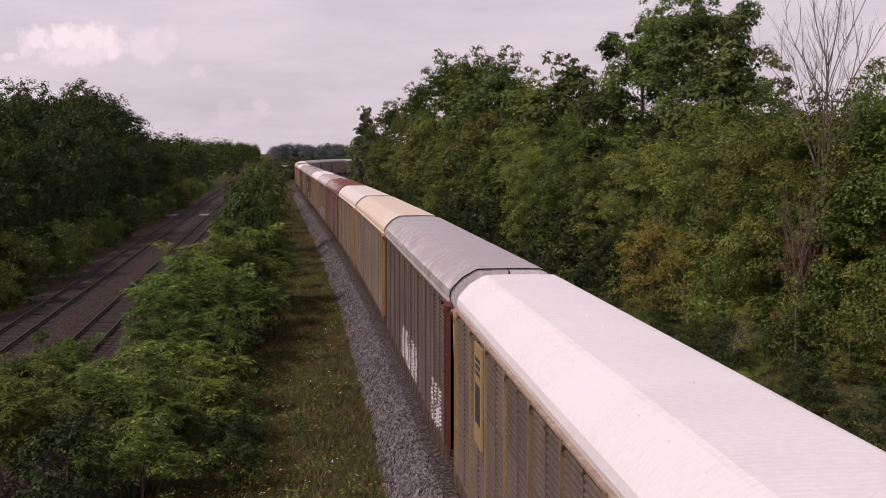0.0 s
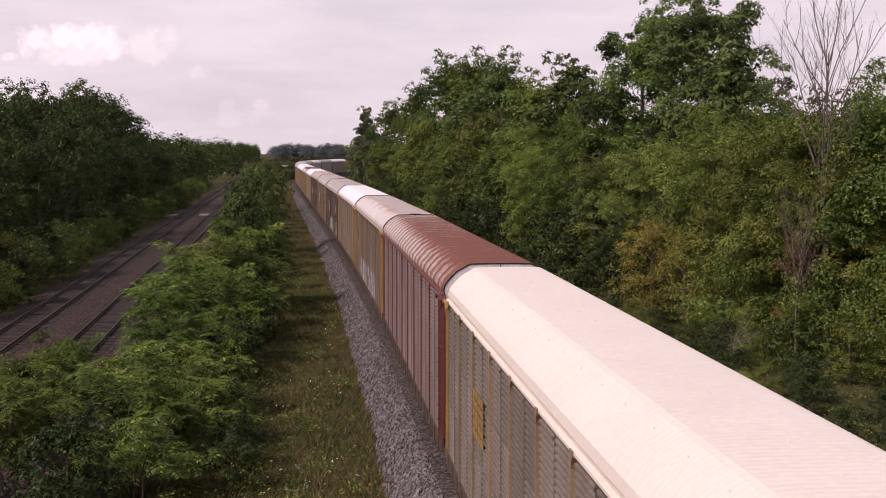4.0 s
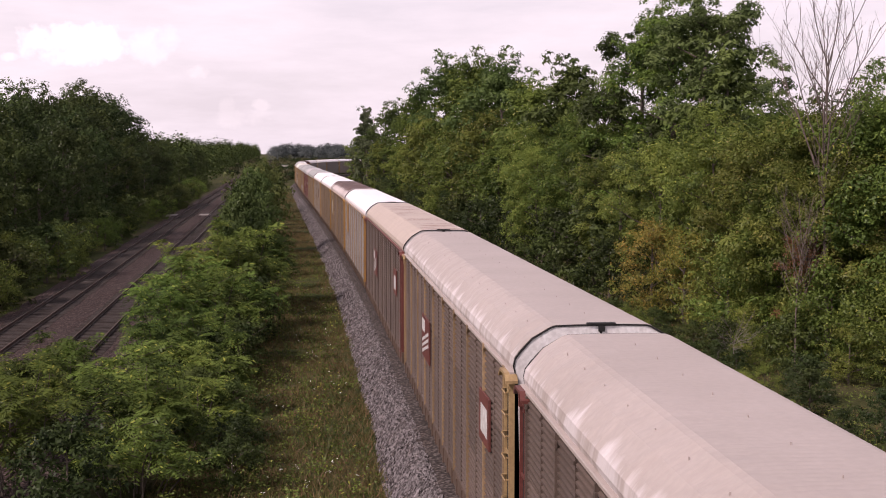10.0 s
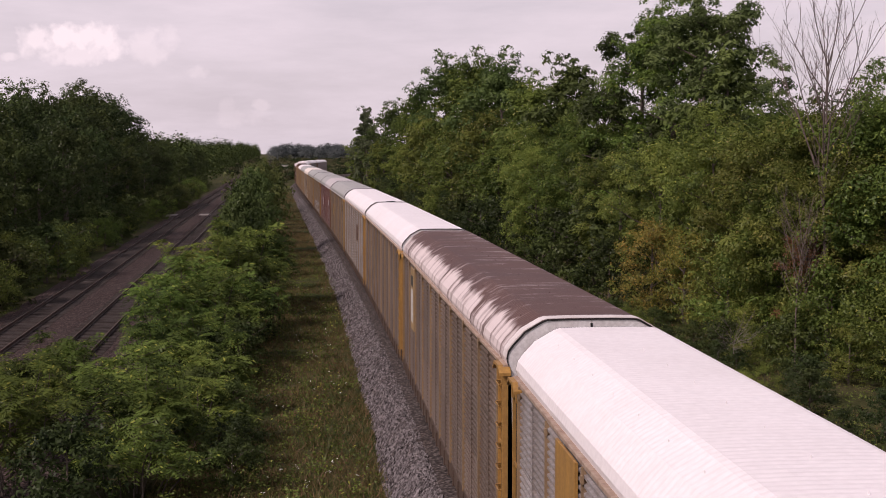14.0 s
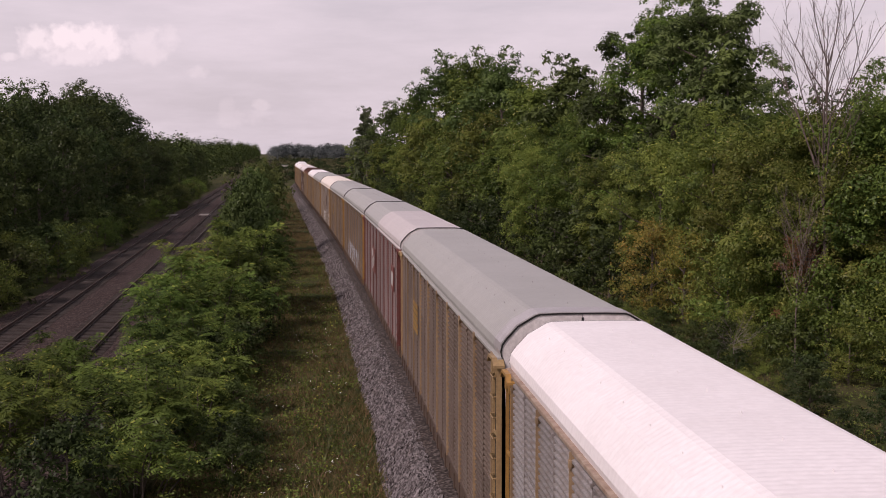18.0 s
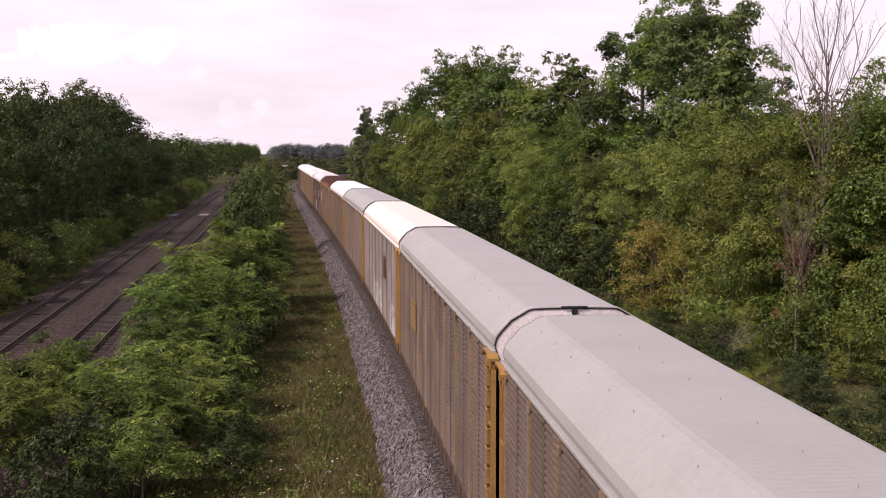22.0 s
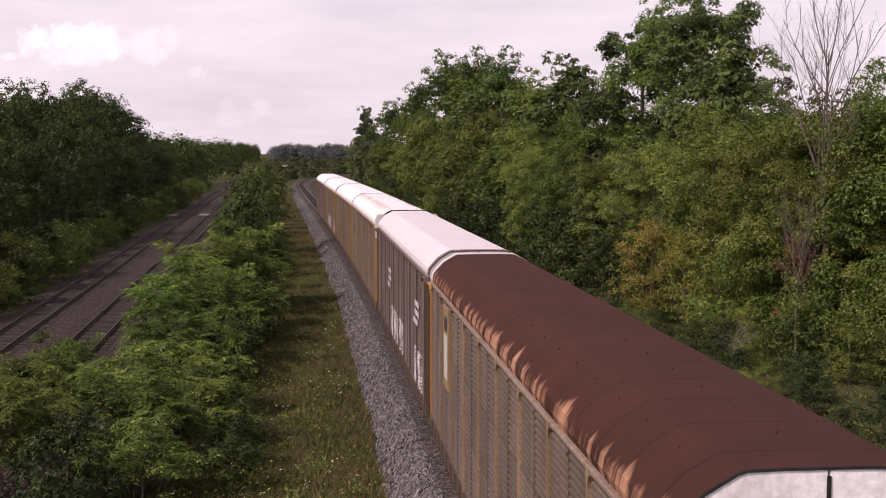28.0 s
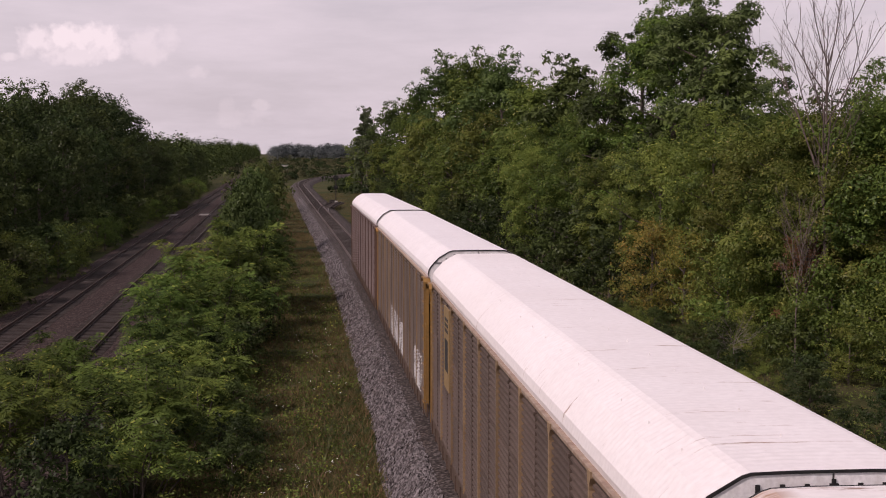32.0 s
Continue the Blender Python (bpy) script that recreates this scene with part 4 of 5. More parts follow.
far_wood("far_scrub", "low brown and green scrub beside the far curve", spots[::2], 0.7, LEAF_DEEP, 7, 110)
far_wood("far_scrub", "low brownish scrub beside the far curve", spots[1::2], 0.7, LEAF_SCRUB, 8, 90)


def bare_tree(seed, h):
    """A dead tree: trunk and ever finer bare limbs that reach up and out."""
    rng = random.Random(seed)
    sh = Shape()

    def limb(p, d, length, r, depth):
        pts, q = [p], p
        for _ in range(3):
            d = (d + Vector((rng.gauss(0, 0.07), rng.gauss(0, 0.07), 0.09))).normalized()
            q = q + d * length / 3
            pts.append(q)
        sh.tube(pts, [r, r * 0.82, r * 0.65, r * 0.45], 6 if depth < 2 else 4)
        if depth == 4:
            return
        for k in range(4):
            at = rng.uniform(0.35, 1.0)
            i = min(2, int(at * 3))
            b = pts[i].lerp(pts[i + 1], at * 3 - i)
            out = Vector((rng.gauss(0, 1), rng.gauss(0, 1), 0)).normalized()
            limb(b, (d * 0.9 + out * rng.uniform(0.35, 0.75) + Vector((0, 0, 0.15))).normalized(), length * rng.uniform(0.32, 0.52), r * 0.42, depth + 1)

    pieces = []
    p, d, pts = Vector((0, 0, -0.2)), Vector((0.02, 0, 1)), []
    for k in range(6):
        pts.append(p)
        d = (d + Vector((rng.gauss(0, 0.05), rng.gauss(0, 0.05), 0.1))).normalized()
        p = p + d * h * 0.15
    sh.tube(pts, [0.0055 * h * (1 - 0.15 * k) for k in range(6)], 8)
    pieces.append(("trunk", sh))
    for k in range(22):
        sh = Shape()
        at = 2.3 + 2.6 * (k + rng.random()) / 22
        i = min(4, int(at))
        az = k * 2.4 + rng.uniform(-0.4, 0.4)
        out = Vector((math.cos(az), math.sin(az), 0))
        limb(pts[i].lerp(pts[i + 1], at - i), (out * rng.uniform(0.25, 0.62) + Vector((0, 0, 0.85))).normalized(), h * rng.uniform(0.2, 0.36) * (1.2 - 0.1 * at), 0.0017 * h, 2)
        pieces.append(("branch", sh))
    return pieces


for seed, x, y, h, label in ((3, 16.8, 60.6, 19.0, "tall dead tree with bare pale branches"), (4, 15.3, 60.0, 8.4, "dead leaning sapling with bare branches"), (6, 12.6, 62.5, 6.2, "grey heap of dead branches")):
    ob = tagged(empty("dead_tree", x, y, ground_height(x, y)), label, "tree", "dead trees")
    if "heap" in label:
        ob.rotation_euler = (0.9, -0.75, 0.4)
    for word, sh in bare_tree(seed, h):
        part(word, sh, BARK_GREY if "heap" in label else BARK_PALE, ob)


# ---- meadow ----
def build_meadow():
    g = np.random.default_rng(8)

    def scatter(n, s0, s1, o0, o1, power=1.5):
        s = s0 + (s1 - s0) * g.random(n) ** power
        off = g.uniform(o0, o1, n)
        x, y, a = (np.interp(s, TRACK_S, q) for q in (TRACK_X, TRACK_Y, TRACK_A))
        return x + off * np.cos(a), y - off * np.sin(a)

    xs, ys = zip(scatter(15000, 33, 170, -9.5, -2.9), scatter(5000, 34, 110, 3.2, 16.5), scatter(5000, 150, 330, -7.5, -2.9, 1.2), scatter(5000, 150, 320, 3.2, 15.0, 1.0))
    x, y = np.concatenate(xs), np.concatenate(ys)
    keep = np.array([noise.noise((a * 0.35, b * 0.2, 9.0)) > -0.35 for a, b in zip(x, y)])
    x, y = x[keep], y[keep]
    z = np.array([ground_height(a, b) for a, b in zip(x, y)])
    n, blades = len(x), 6
    base = np.repeat(np.stack([x, y, z], 1), blades, 0) + g.normal(0, 0.09, (n * blades, 3)) * np.array([1, 1, 0])
    patch = np.repeat(np.array([0.6 + 0.5 * noise.noise((a * 0.25, b * 0.25, 1.0)) for a, b in zip(x, y)]), blades)
    hgt = (0.10 + 0.30 * g.random(n * blades) ** 2) * np.clip(patch + 0.25, 0.4, 1.3)
    az = g.uniform(0, 6.28, n * blades)
    side = np.stack([np.cos(az), np.sin(az), np.zeros_like(az)], 1) * 0.015
    tip = base + np.stack([g.normal(0, 0.55, n * blades), g.normal(0, 0.55, n * blades), np.ones(n * blades)], 1) * hgt[:, None]
    tri = np.stack([base - side, base + side, tip], 1).reshape(-1, 3)
    tagged(new("meadow_grass", quads("meadow_grass", tri, GRASS, 3)), "dry green and straw-coloured meadow grass", "grass", kind="stuff")
    # broad-leaved weeds
    x, y = scatter(700, 34, 130, -9.0, -3.1)
    x2, y2 = scatter(500, 36, 95, 4.5, 17.0)
    cx, cy = np.concatenate([x, x2]), np.concatenate([y, y2])
    c = np.repeat(np.stack([cx, cy, np.array([ground_height(a, b) for a, b in zip(cx, cy)])], 1), 26, 0)
    m = len(c)
    c = c + g.normal(0, 1, (m, 3)) * np.array([0.28, 0.28, 0.0]) + np.stack([np.zeros(m), np.zeros(m), 0.05 + 0.5 * g.random(m) ** 1.5], 1)
    nn = unit(g.normal(0, 0.5, (m, 3)) + np.array([0, 0, 1.0]))
    tagged(new("meadow_weeds", quads("meadow_weeds", leaf_faces(c, nn, np.full(m, 0.11), g), LEAF_FRESH)), "low green broad-leaved weeds", "weeds", kind="stuff")
    # white umbels
    x, y = scatter(150, 34, 95, -8.6, -3.1, 1.3)
    keep = np.array([noise.noise((a * 0.4, b * 0.12, 4.0)) > -0.1 for a, b in zip(x, y)])
    x, y = x[keep], y[keep]
    c = np.stack([x, y, np.array([ground_height(a, b) for a, b in zip(x, y)]) + g.uniform(0.4, 0.7, len(x))], 1)
    c = np.repeat(c, 5, 0) + g.normal(0, 0.022, (len(c) * 5, 3))
    tagged(new("wildflowers", quads("wildflowers", leaf_faces(c, unit(g.normal(0, 0.3, (len(c), 3)) + np.array([0, 0, 1.0])), np.full(len(c), 0.045), g, 0.9), PETAL)), "white umbel wildflowers in the grass", "flowers", kind="stuff")


build_meadow()


# ---- the train ----
PITCH, SPEED = 28.6, 21.24      # from car to car, and metres a second towards the bridge
HALF = 13.8                     # half of a car's length
BAYS, TIERS = 18, 3
BAY = 25.9 / BAYS
EAVE, CROWN, WIDE = 4.985, 5.745, 1.56

ROOFS = {
    "white": roof_material("white roof paint", (0.84, 0.795, 0.795), (0.68, 0.63, 0.62), 0.4, rough=0.42),
    "scraped": roof_material("white roof paint with a few rusty scrapes", (0.84, 0.795, 0.795), (0.68, 0.63, 0.62), 0.4, rust=(0.40, 0.24, 0.17), rust_lo=0.635, rough=0.42, across=(0.35, 4.5, 0.35)),
    "soiled": roof_material("white roof paint with rust bleeding through", (0.84, 0.79, 0.775), (0.68, 0.60, 0.56), 0.45, streak=0.3, rust=(0.34, 0.20, 0.13), rust_lo=0.61, crease=(0.34, 0.17, 0.085), rough=0.5, across=(0.5, 3.2, 0.5)),
    "speckled": roof_material("white roof paint with fine rusty streaks", (0.86, 0.81, 0.80), (0.72, 0.65, 0.62), 0.35, rust=(0.42, 0.25, 0.16), rust_lo=0.615, rough=0.45, across=(0.45, 6.0, 0.45)),
    "stained": roof_material("pale roof paint, heavily stained", (0.60, 0.54, 0.525), (0.49, 0.425, 0.40), 0.6, streak=0.25, flat=(0.33, 0.245, 0.205), crease=(0.36, 0.17, 0.075), rough=0.5),
    "cream": roof_material("cream roof paint", (0.72, 0.60, 0.46), (0.60, 0.50, 0.385), 0.4, rough=0.45),
    "ivory": roof_material("ivory roof paint", (0.77, 0.69, 0.61), (0.66, 0.575, 0.50), 0.4, rough=0.45),
    "grey": roof_material("weathered galvanised roof", (0.345, 0.340, 0.322), (0.275, 0.268, 0.252), 0.6, rough=0.5),
    # the pale flank patches put glare on the bent sheets into the colour
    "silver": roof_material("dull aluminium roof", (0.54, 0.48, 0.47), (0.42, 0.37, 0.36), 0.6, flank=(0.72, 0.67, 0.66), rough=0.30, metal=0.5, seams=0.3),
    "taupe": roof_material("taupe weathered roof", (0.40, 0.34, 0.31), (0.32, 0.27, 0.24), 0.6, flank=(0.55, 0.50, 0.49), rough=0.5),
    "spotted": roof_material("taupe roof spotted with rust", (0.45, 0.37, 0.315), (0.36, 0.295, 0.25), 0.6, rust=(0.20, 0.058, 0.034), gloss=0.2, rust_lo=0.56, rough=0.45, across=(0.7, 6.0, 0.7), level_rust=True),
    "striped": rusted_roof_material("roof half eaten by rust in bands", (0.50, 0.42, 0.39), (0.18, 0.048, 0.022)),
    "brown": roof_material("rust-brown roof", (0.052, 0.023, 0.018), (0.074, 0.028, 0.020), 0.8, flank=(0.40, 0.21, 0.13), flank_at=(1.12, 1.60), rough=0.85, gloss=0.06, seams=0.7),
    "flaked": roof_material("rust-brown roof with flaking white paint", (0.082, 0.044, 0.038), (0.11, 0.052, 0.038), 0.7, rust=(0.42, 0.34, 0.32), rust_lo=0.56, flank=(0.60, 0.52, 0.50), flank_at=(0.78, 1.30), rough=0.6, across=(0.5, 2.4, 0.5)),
    "paired": roof_material("roof of grey and pinkish sheets", (0.50, 0.455, 0.45), (0.42, 0.375, 0.37), 0.5, half=(0.33, 0.325, 0.31), rough=0.5),
    "blush": roof_material("faded pinkish grey roof", (0.66, 0.60, 0.60), (0.55, 0.49, 0.485), 0.5, rough=0.42),
}
SIDES = {
    "grey": side_material("grey steel panels", (0.215, 0.18, 0.155), (0.125, 0.095, 0.07), 0.8),
    "tan": side_material("tan-grey steel panels", (0.155, 0.122, 0.098), (0.098, 0.060, 0.042), 0.85),
    "silver": side_material("bare galvanised panels", (0.33, 0.315, 0.315), (0.20, 0.155, 0.13), 0.85, 0.5, 0.2),
    "brown": side_material("dark brown panels", (0.122, 0.088, 0.072), (0.085, 0.06, 0.048), 0.6),
    "umber": side_material("blackish brown panels", (0.115, 0.084, 0.076), (0.15, 0.11, 0.09), 0.6),
    "oxide": side_material("faded oxide red and silver panels", (0.23, 0.18, 0.17), (0.115, 0.065, 0.055), 0.8),
}
TRIMS = {
    "yellow": side_material("worn yellow paint", (0.40, 0.22, 0.055), (0.20, 0.11, 0.05), 0.65),
    "tan": side_material("faded yellow-tan paint", (0.36, 0.25, 0.12), (0.20, 0.125, 0.065), 0.65),
    "maroon": side_material("maroon paint", (0.17, 0.05, 0.04), (0.10, 0.04, 0.035), 0.6),
    "brown": side_material("brown paint", (0.13, 0.075, 0.055), (0.09, 0.055, 0.045), 0.6),
}
DOOR_WHITE = side_material("dirty white end doors", (0.84, 0.82, 0.81), (0.52, 0.46, 0.43), 0.45)
DOOR_GREY = side_material("grey end doors", (0.72, 0.68, 0.665), (0.48, 0.42, 0.40), 0.5)
EAVE_WORN = side_material("weathered eave paint", (0.40, 0.31, 0.24), (0.22, 0.13, 0.09), 0.8)
POST_TAN = side_material("worn tan post paint", (0.33, 0.23, 0.135), (0.185, 0.12, 0.075), 0.75)
SILL = side_material("grimy sill paint", (0.12, 0.08, 0.06), (0.075, 0.05, 0.04), 0.6)
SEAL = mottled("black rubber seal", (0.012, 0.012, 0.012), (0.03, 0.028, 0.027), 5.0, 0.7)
BAR_WHITE = mottled("white lettering paint", (0.62, 0.60, 0.58), (0.42, 0.40, 0.38), 6.0, 0.6)
BAR_DARK = mottled("dark lettering paint", (0.03, 0.03, 0.035), (0.06, 0.055, 0.05), 6.0, 0.6)
BAR_PINK = mottled("faded red paint", (0.48, 0.26, 0.24), (0.36, 0.17, 0.16), 6.0, 0.6)
BAR_GOLD = mottled("gold paint", (0.38, 0.23, 0.07), (0.24, 0.14, 0.05), 6.0, 0.6)


def tag_paint_material(name, paint, scale):
    """Sprayed paint in loose loops; where no paint fell the surface below shows."""
    m, nt, bs = material(name, 0.6)
    v = coords(nt, (1, 1, 1), True)
    bs.inputs["Base Color"].default_value = (*paint, 1)
    n = noise_of(nt, v, scale, detail=2.5, lo=0.45, hi=0.47)
    n2 = noise_of(nt, v, scale * 2.3, detail=1.5, lo=0.40, hi=0.43)
    nt.links.new(math_of(nt, "MULTIPLY", n, n2), bs.inputs["Alpha"])
    return m


SPRAY_WHITE = tag_paint_material("white spray paint", (0.48, 0.46, 0.45), 1.7)
SPRAY_BLUE = tag_paint_material("grey-blue spray paint", (0.33, 0.34, 0.37), 1.3)

MESHES = {}


def shared(key, maker, mat):
    """One mesh for all alike parts of one material."""
    full = (key, mat.name)
    if full not in MESHES:
        MESHES[full] = maker().mesh(key, mat)
    return MESHES[full]


def rib_profile(height, n, depth=0.038):
    p, out = height / n, []
    for i in range(n):
        out += [(0.0, i * p), (-depth, (i + 0.06) * p), (-depth, (i + 0.40) * p), (0.0, (i + 0.52) * p)]
    return out


TIER_H = 1.262


def panel_shape(width=BAY - 0.003, ribs=11):
    prof = rib_profile(TIER_H - 0.06, ribs)
    ring = [(0.03, 0.0)] + prof + [(-0.038, TIER_H - 0.045), (-0.038, TIER_H - 0.02), (0.03, TIER_H - 0.014)]
    return Shape().loft([[(x, y, z) for x, z in ring] for y in (-width / 2, width / 2)])


def post_shape():
    """A side post with the flared head that carries the roof."""
    sh = Shape().box(-0.045, 0.03, -0.034, 0.034, 0.0, 3.62, 0.008)
    head = [[(-0.045, y * k, z), (0.03, y * k, z), (0.03, -y * k, z), (-0.045, -y * k, z)] for y, k, z in ((0.034, 1, 3.62), (0.034, 1.4, 3.68), (0.034, 3.0, 3.78), (0.034, 3.0, 3.86))]
    return sh.loft(head)


def slim_post_shape():
    sh = Shape().box(-0.038, 0.03, -0.02, 0.02, 0.0, 3.80, 0.005)
    return sh.box(-0.045, -0.01, -0.05, 0.05, 3.58, 3.70, 0.01)


def strip_shape():
    sh = Shape().box(-0.011, 0.02, -0.011, 0.011, 0.0, 3.80, 0.003)
    return sh.box(-0.035, -0.01, -0.022, 0.022, 3.68, 3.74, 0.006)


def roof_outline(grow_by=0.0):
    pts = [(1.49, 4.93), (1.52, 5.05), (1.49, 5.19), (1.40, 5.31), (1.20, 5.525), (0.88, 5.710), (0.79, 5.737), (0.40, 5.748)]
    right = [(x + (grow_by if z > 5.0 else 0), z + grow_by) for x, z in pts]
    return right + [(-x, z) for x, z in reversed(right)]


def roof_shape(amp, dents, seed, pitch=0.16):
    """Ribbed sheet over the whole car, with an inner skin and closed ends."""
    sh = Shape()
    amp = 0.28 * amp
    n = int(2 * (HALF - 0.1) / (pitch / 2))
    rings = []
    for i in range(n + 1):
        y = -(HALF - 0.1) + i * pitch / 2
        grow_by = (amp if i % 2 else 0.0) if 3 < i < n - 3 else amp * 0.6
        ring = []
        for x, z in roof_outline(grow_by):
            if dents and z > EAVE + 0.05 and x < -0.7:
                d = dents * (0.7 * noise.noise((y * 0.8 + seed, x * 1.3, z)) + noise.noise((y * 2.1 + seed, x * 2.4, 5.0)))
                x, z = x - d * 0.6, z + d * 0.6
            ring.append((x, y, z))
        rings.append(ring)
    sh.loft(rings, closed=False)
    inner = [[(x * 0.98, y, z - 0.03) for x, y, z in r] for r in (rings[0], rings[-1])]
    sh.loft(inner, closed=False)
    sh.loft([rings[0], inner[0]], closed=False).loft([rings[-1], inner[1]], closed=False)
    return sh


def bolt_shape():
    """Small bolt heads on the roof's seams."""
    sh = Shape()
    for k in range(18):
        y = -12.2 + k * 1.44
        for x, z in ((-1.04, 5.62), (0.0, 5.752)):
            sh.box(x - 0.006, x + 0.006, y - 0.006, y + 0.006, z - 0.02, z + 0.028)
    return sh


def end_door_shape(sign):
    """Half of a car's end, up to the roof's curve."""
    out = [(0.012, 1.12), (1.34, 1.12), (1.42, 4.80), (1.49, 5.04), (1.465, 5.18), (1.385, 5.29), (1.19, 5.50), (0.872, 5.688), (0.785, 5.714), (0.40, 5.725), (0.012, 5.725)]
    sh = Shape()
    return sh.loft([[(sign * x, y, z) for x, z in out] for y in (-0.04, 0.04)])


def door_leaf_shape(sign):
    out = [(0.78, 1.12), (1.22, 1.12), (1.22, 4.36), (1.60, 4.36), (1.60, 5.32), (1.48, 5.54), (1.10, 5.54), (0.78, 5.36)]
    return Shape().loft([[(sign * x, y, z) for x, z in out] for y in (-0.04, 0.04)])


def ladder_shape(sign):
    """Bent grab irons, one above the other."""
    sh = Shape()
    for i in range(10):
        z = 0.30 + i * 0.38
        sh.tube([(0.0, -0.24, z), (-0.09, -0.24, z), (-0.10, -0.22, z - 0.02), (-0.10, 0.20, z - 0.02), (-0.09, 0.22, z), (0.0, 0.22, z)], 0.013, 5)
    return sh


def corner_shape():
    """The channel-shaped corner frame that carries the ladder."""
    sh = Shape()
    sh.box(-0.05, 0.05, -0.30, -0.255, 0.0, 4.02, 0.008).box(-0.05, 0.12, 0.255, 0.30, 0.0, 4.02, 0.008)
    for z in (0.0, 1.3, 2.6):
        sh.box(-0.03, 0.0, -0.255, 0.255, z, z + 0.05)
    sh.loft([[(x, y, z + dz) for x, dz in ((-0.13, 0.0), (0.08, 0.0), (0.08, 0.05), (-0.13, 0.05))] for y, z in ((-0.46, 3.90), (-0.28, 4.02), (0.28, 4.02), (0.46, 3.90))])
    sh.box(-0.07, 0.02, -0.30, -0.22, 3.72, 3.98, 0.01).box(-0.07, 0.02, 0.22, 0.30, 3.72, 3.98, 0.01)
    return sh


def wheel_shape():
    sh = Shape().disc(-0.065, 0.065, 0, 0, 0.42, 16)
    sh.disc(-0.09, -0.06, 0, 0, 0.445, 16)
    return sh.disc(-0.10, 0.10, 0, 0, 0.12, 8)


def truck_frame_shape():
    sh = Shape()
    for x in (-1.0, 1.0):
        prof = [(-1.15, 0.36), (-0.62, 0.36), (-0.38, 0.22), (0.38, 0.22), (0.62, 0.36), (1.15, 0.36), (1.15, 0.56), (0.55, 0.62), (0.38, 0.72), (-0.38, 0.72), (-0.55, 0.62), (-1.15, 0.56)]
        sh.loft([[(x + dx, y, z) for y, z in prof] for dx in (-0.09, 0.09)])
    return sh.box(-1.05, 1.05, -0.2, 0.2, 0.42, 0.78, 0.03)


def deck_shape():
    sh = Shape().box(-1.48, 1.48, -HALF + 0.1, HALF - 0.1, 0.98, 1.12, 0.01)
    sh.box(-0.35, 0.35, -HALF, HALF, 0.62, 0.98, 0.02)
    for i in range(9):
        y = -12 + 3 * i
        sh.box(-1.4, 1.4, y - 0.05, y + 0.05, 0.80, 0.98)
    return sh


def sill_shape():
    sh = Shape().box(-0.03, 0.03, -HALF + 0.08, HALF - 0.08, 0.72, 1.14, 0.012)
    for i in range(24):
        sh.box(-0.06, -0.02, -12.9 + i * 1.12, -12.78 + i * 1.12, 0.68, 1.06)
    return sh


def eave_shape():
    return Shape().box(-0.035, 0.10, -HALF + 0.12, HALF - 0.12, 4.88, 4.945, 0.01)


def right_wall_shape():
    prof = [(WIDE - 0.06 - x, 1.12 + z) for x, z in rib_profile(3.72, 27)]
    ring = [(WIDE - 0.14, 1.12)] + prof + [(WIDE - 0.14, 4.86)]
    return Shape().loft([[(x, y, z) for x, z in ring] for y in (-13.0, 13.0)])


def coupler_shape(sign):
    sh = Shape().box(-0.1, 0.1, min(sign * 13.7, sign * 14.25), max(sign * 13.7, sign * 14.25), 0.70, 0.95, 0.03)
    return sh.box(-0.16, 0.16, min(sign * 14.1, sign * 14.29), max(sign * 14.1, sign * 14.29), 0.66, 1.0, 0.04)


def spray_shape(bays, height):
    prof = rib_profile(TIER_H - 0.06, 11)
    prof = [(x - 0.006, z) for x, z in prof if z < height]
    w = bays * BAY / 2
    back = [(x + 0.004, z) for x, z in reversed(prof)]
    return Shape().loft([[(x, y, z) for x, z in prof + back] for y in (-w, w)])


def lettering(text, size, mat, parent, m):
    cu = bpy.data.curves.new("lettering", "FONT")
    cu.body, cu.size, cu.extrude = text, size, 0.002
    cu.materials.append(mat)
    ob = new("lettering", cu)
    ob.parent, ob.matrix_basis = parent, m
    return ob


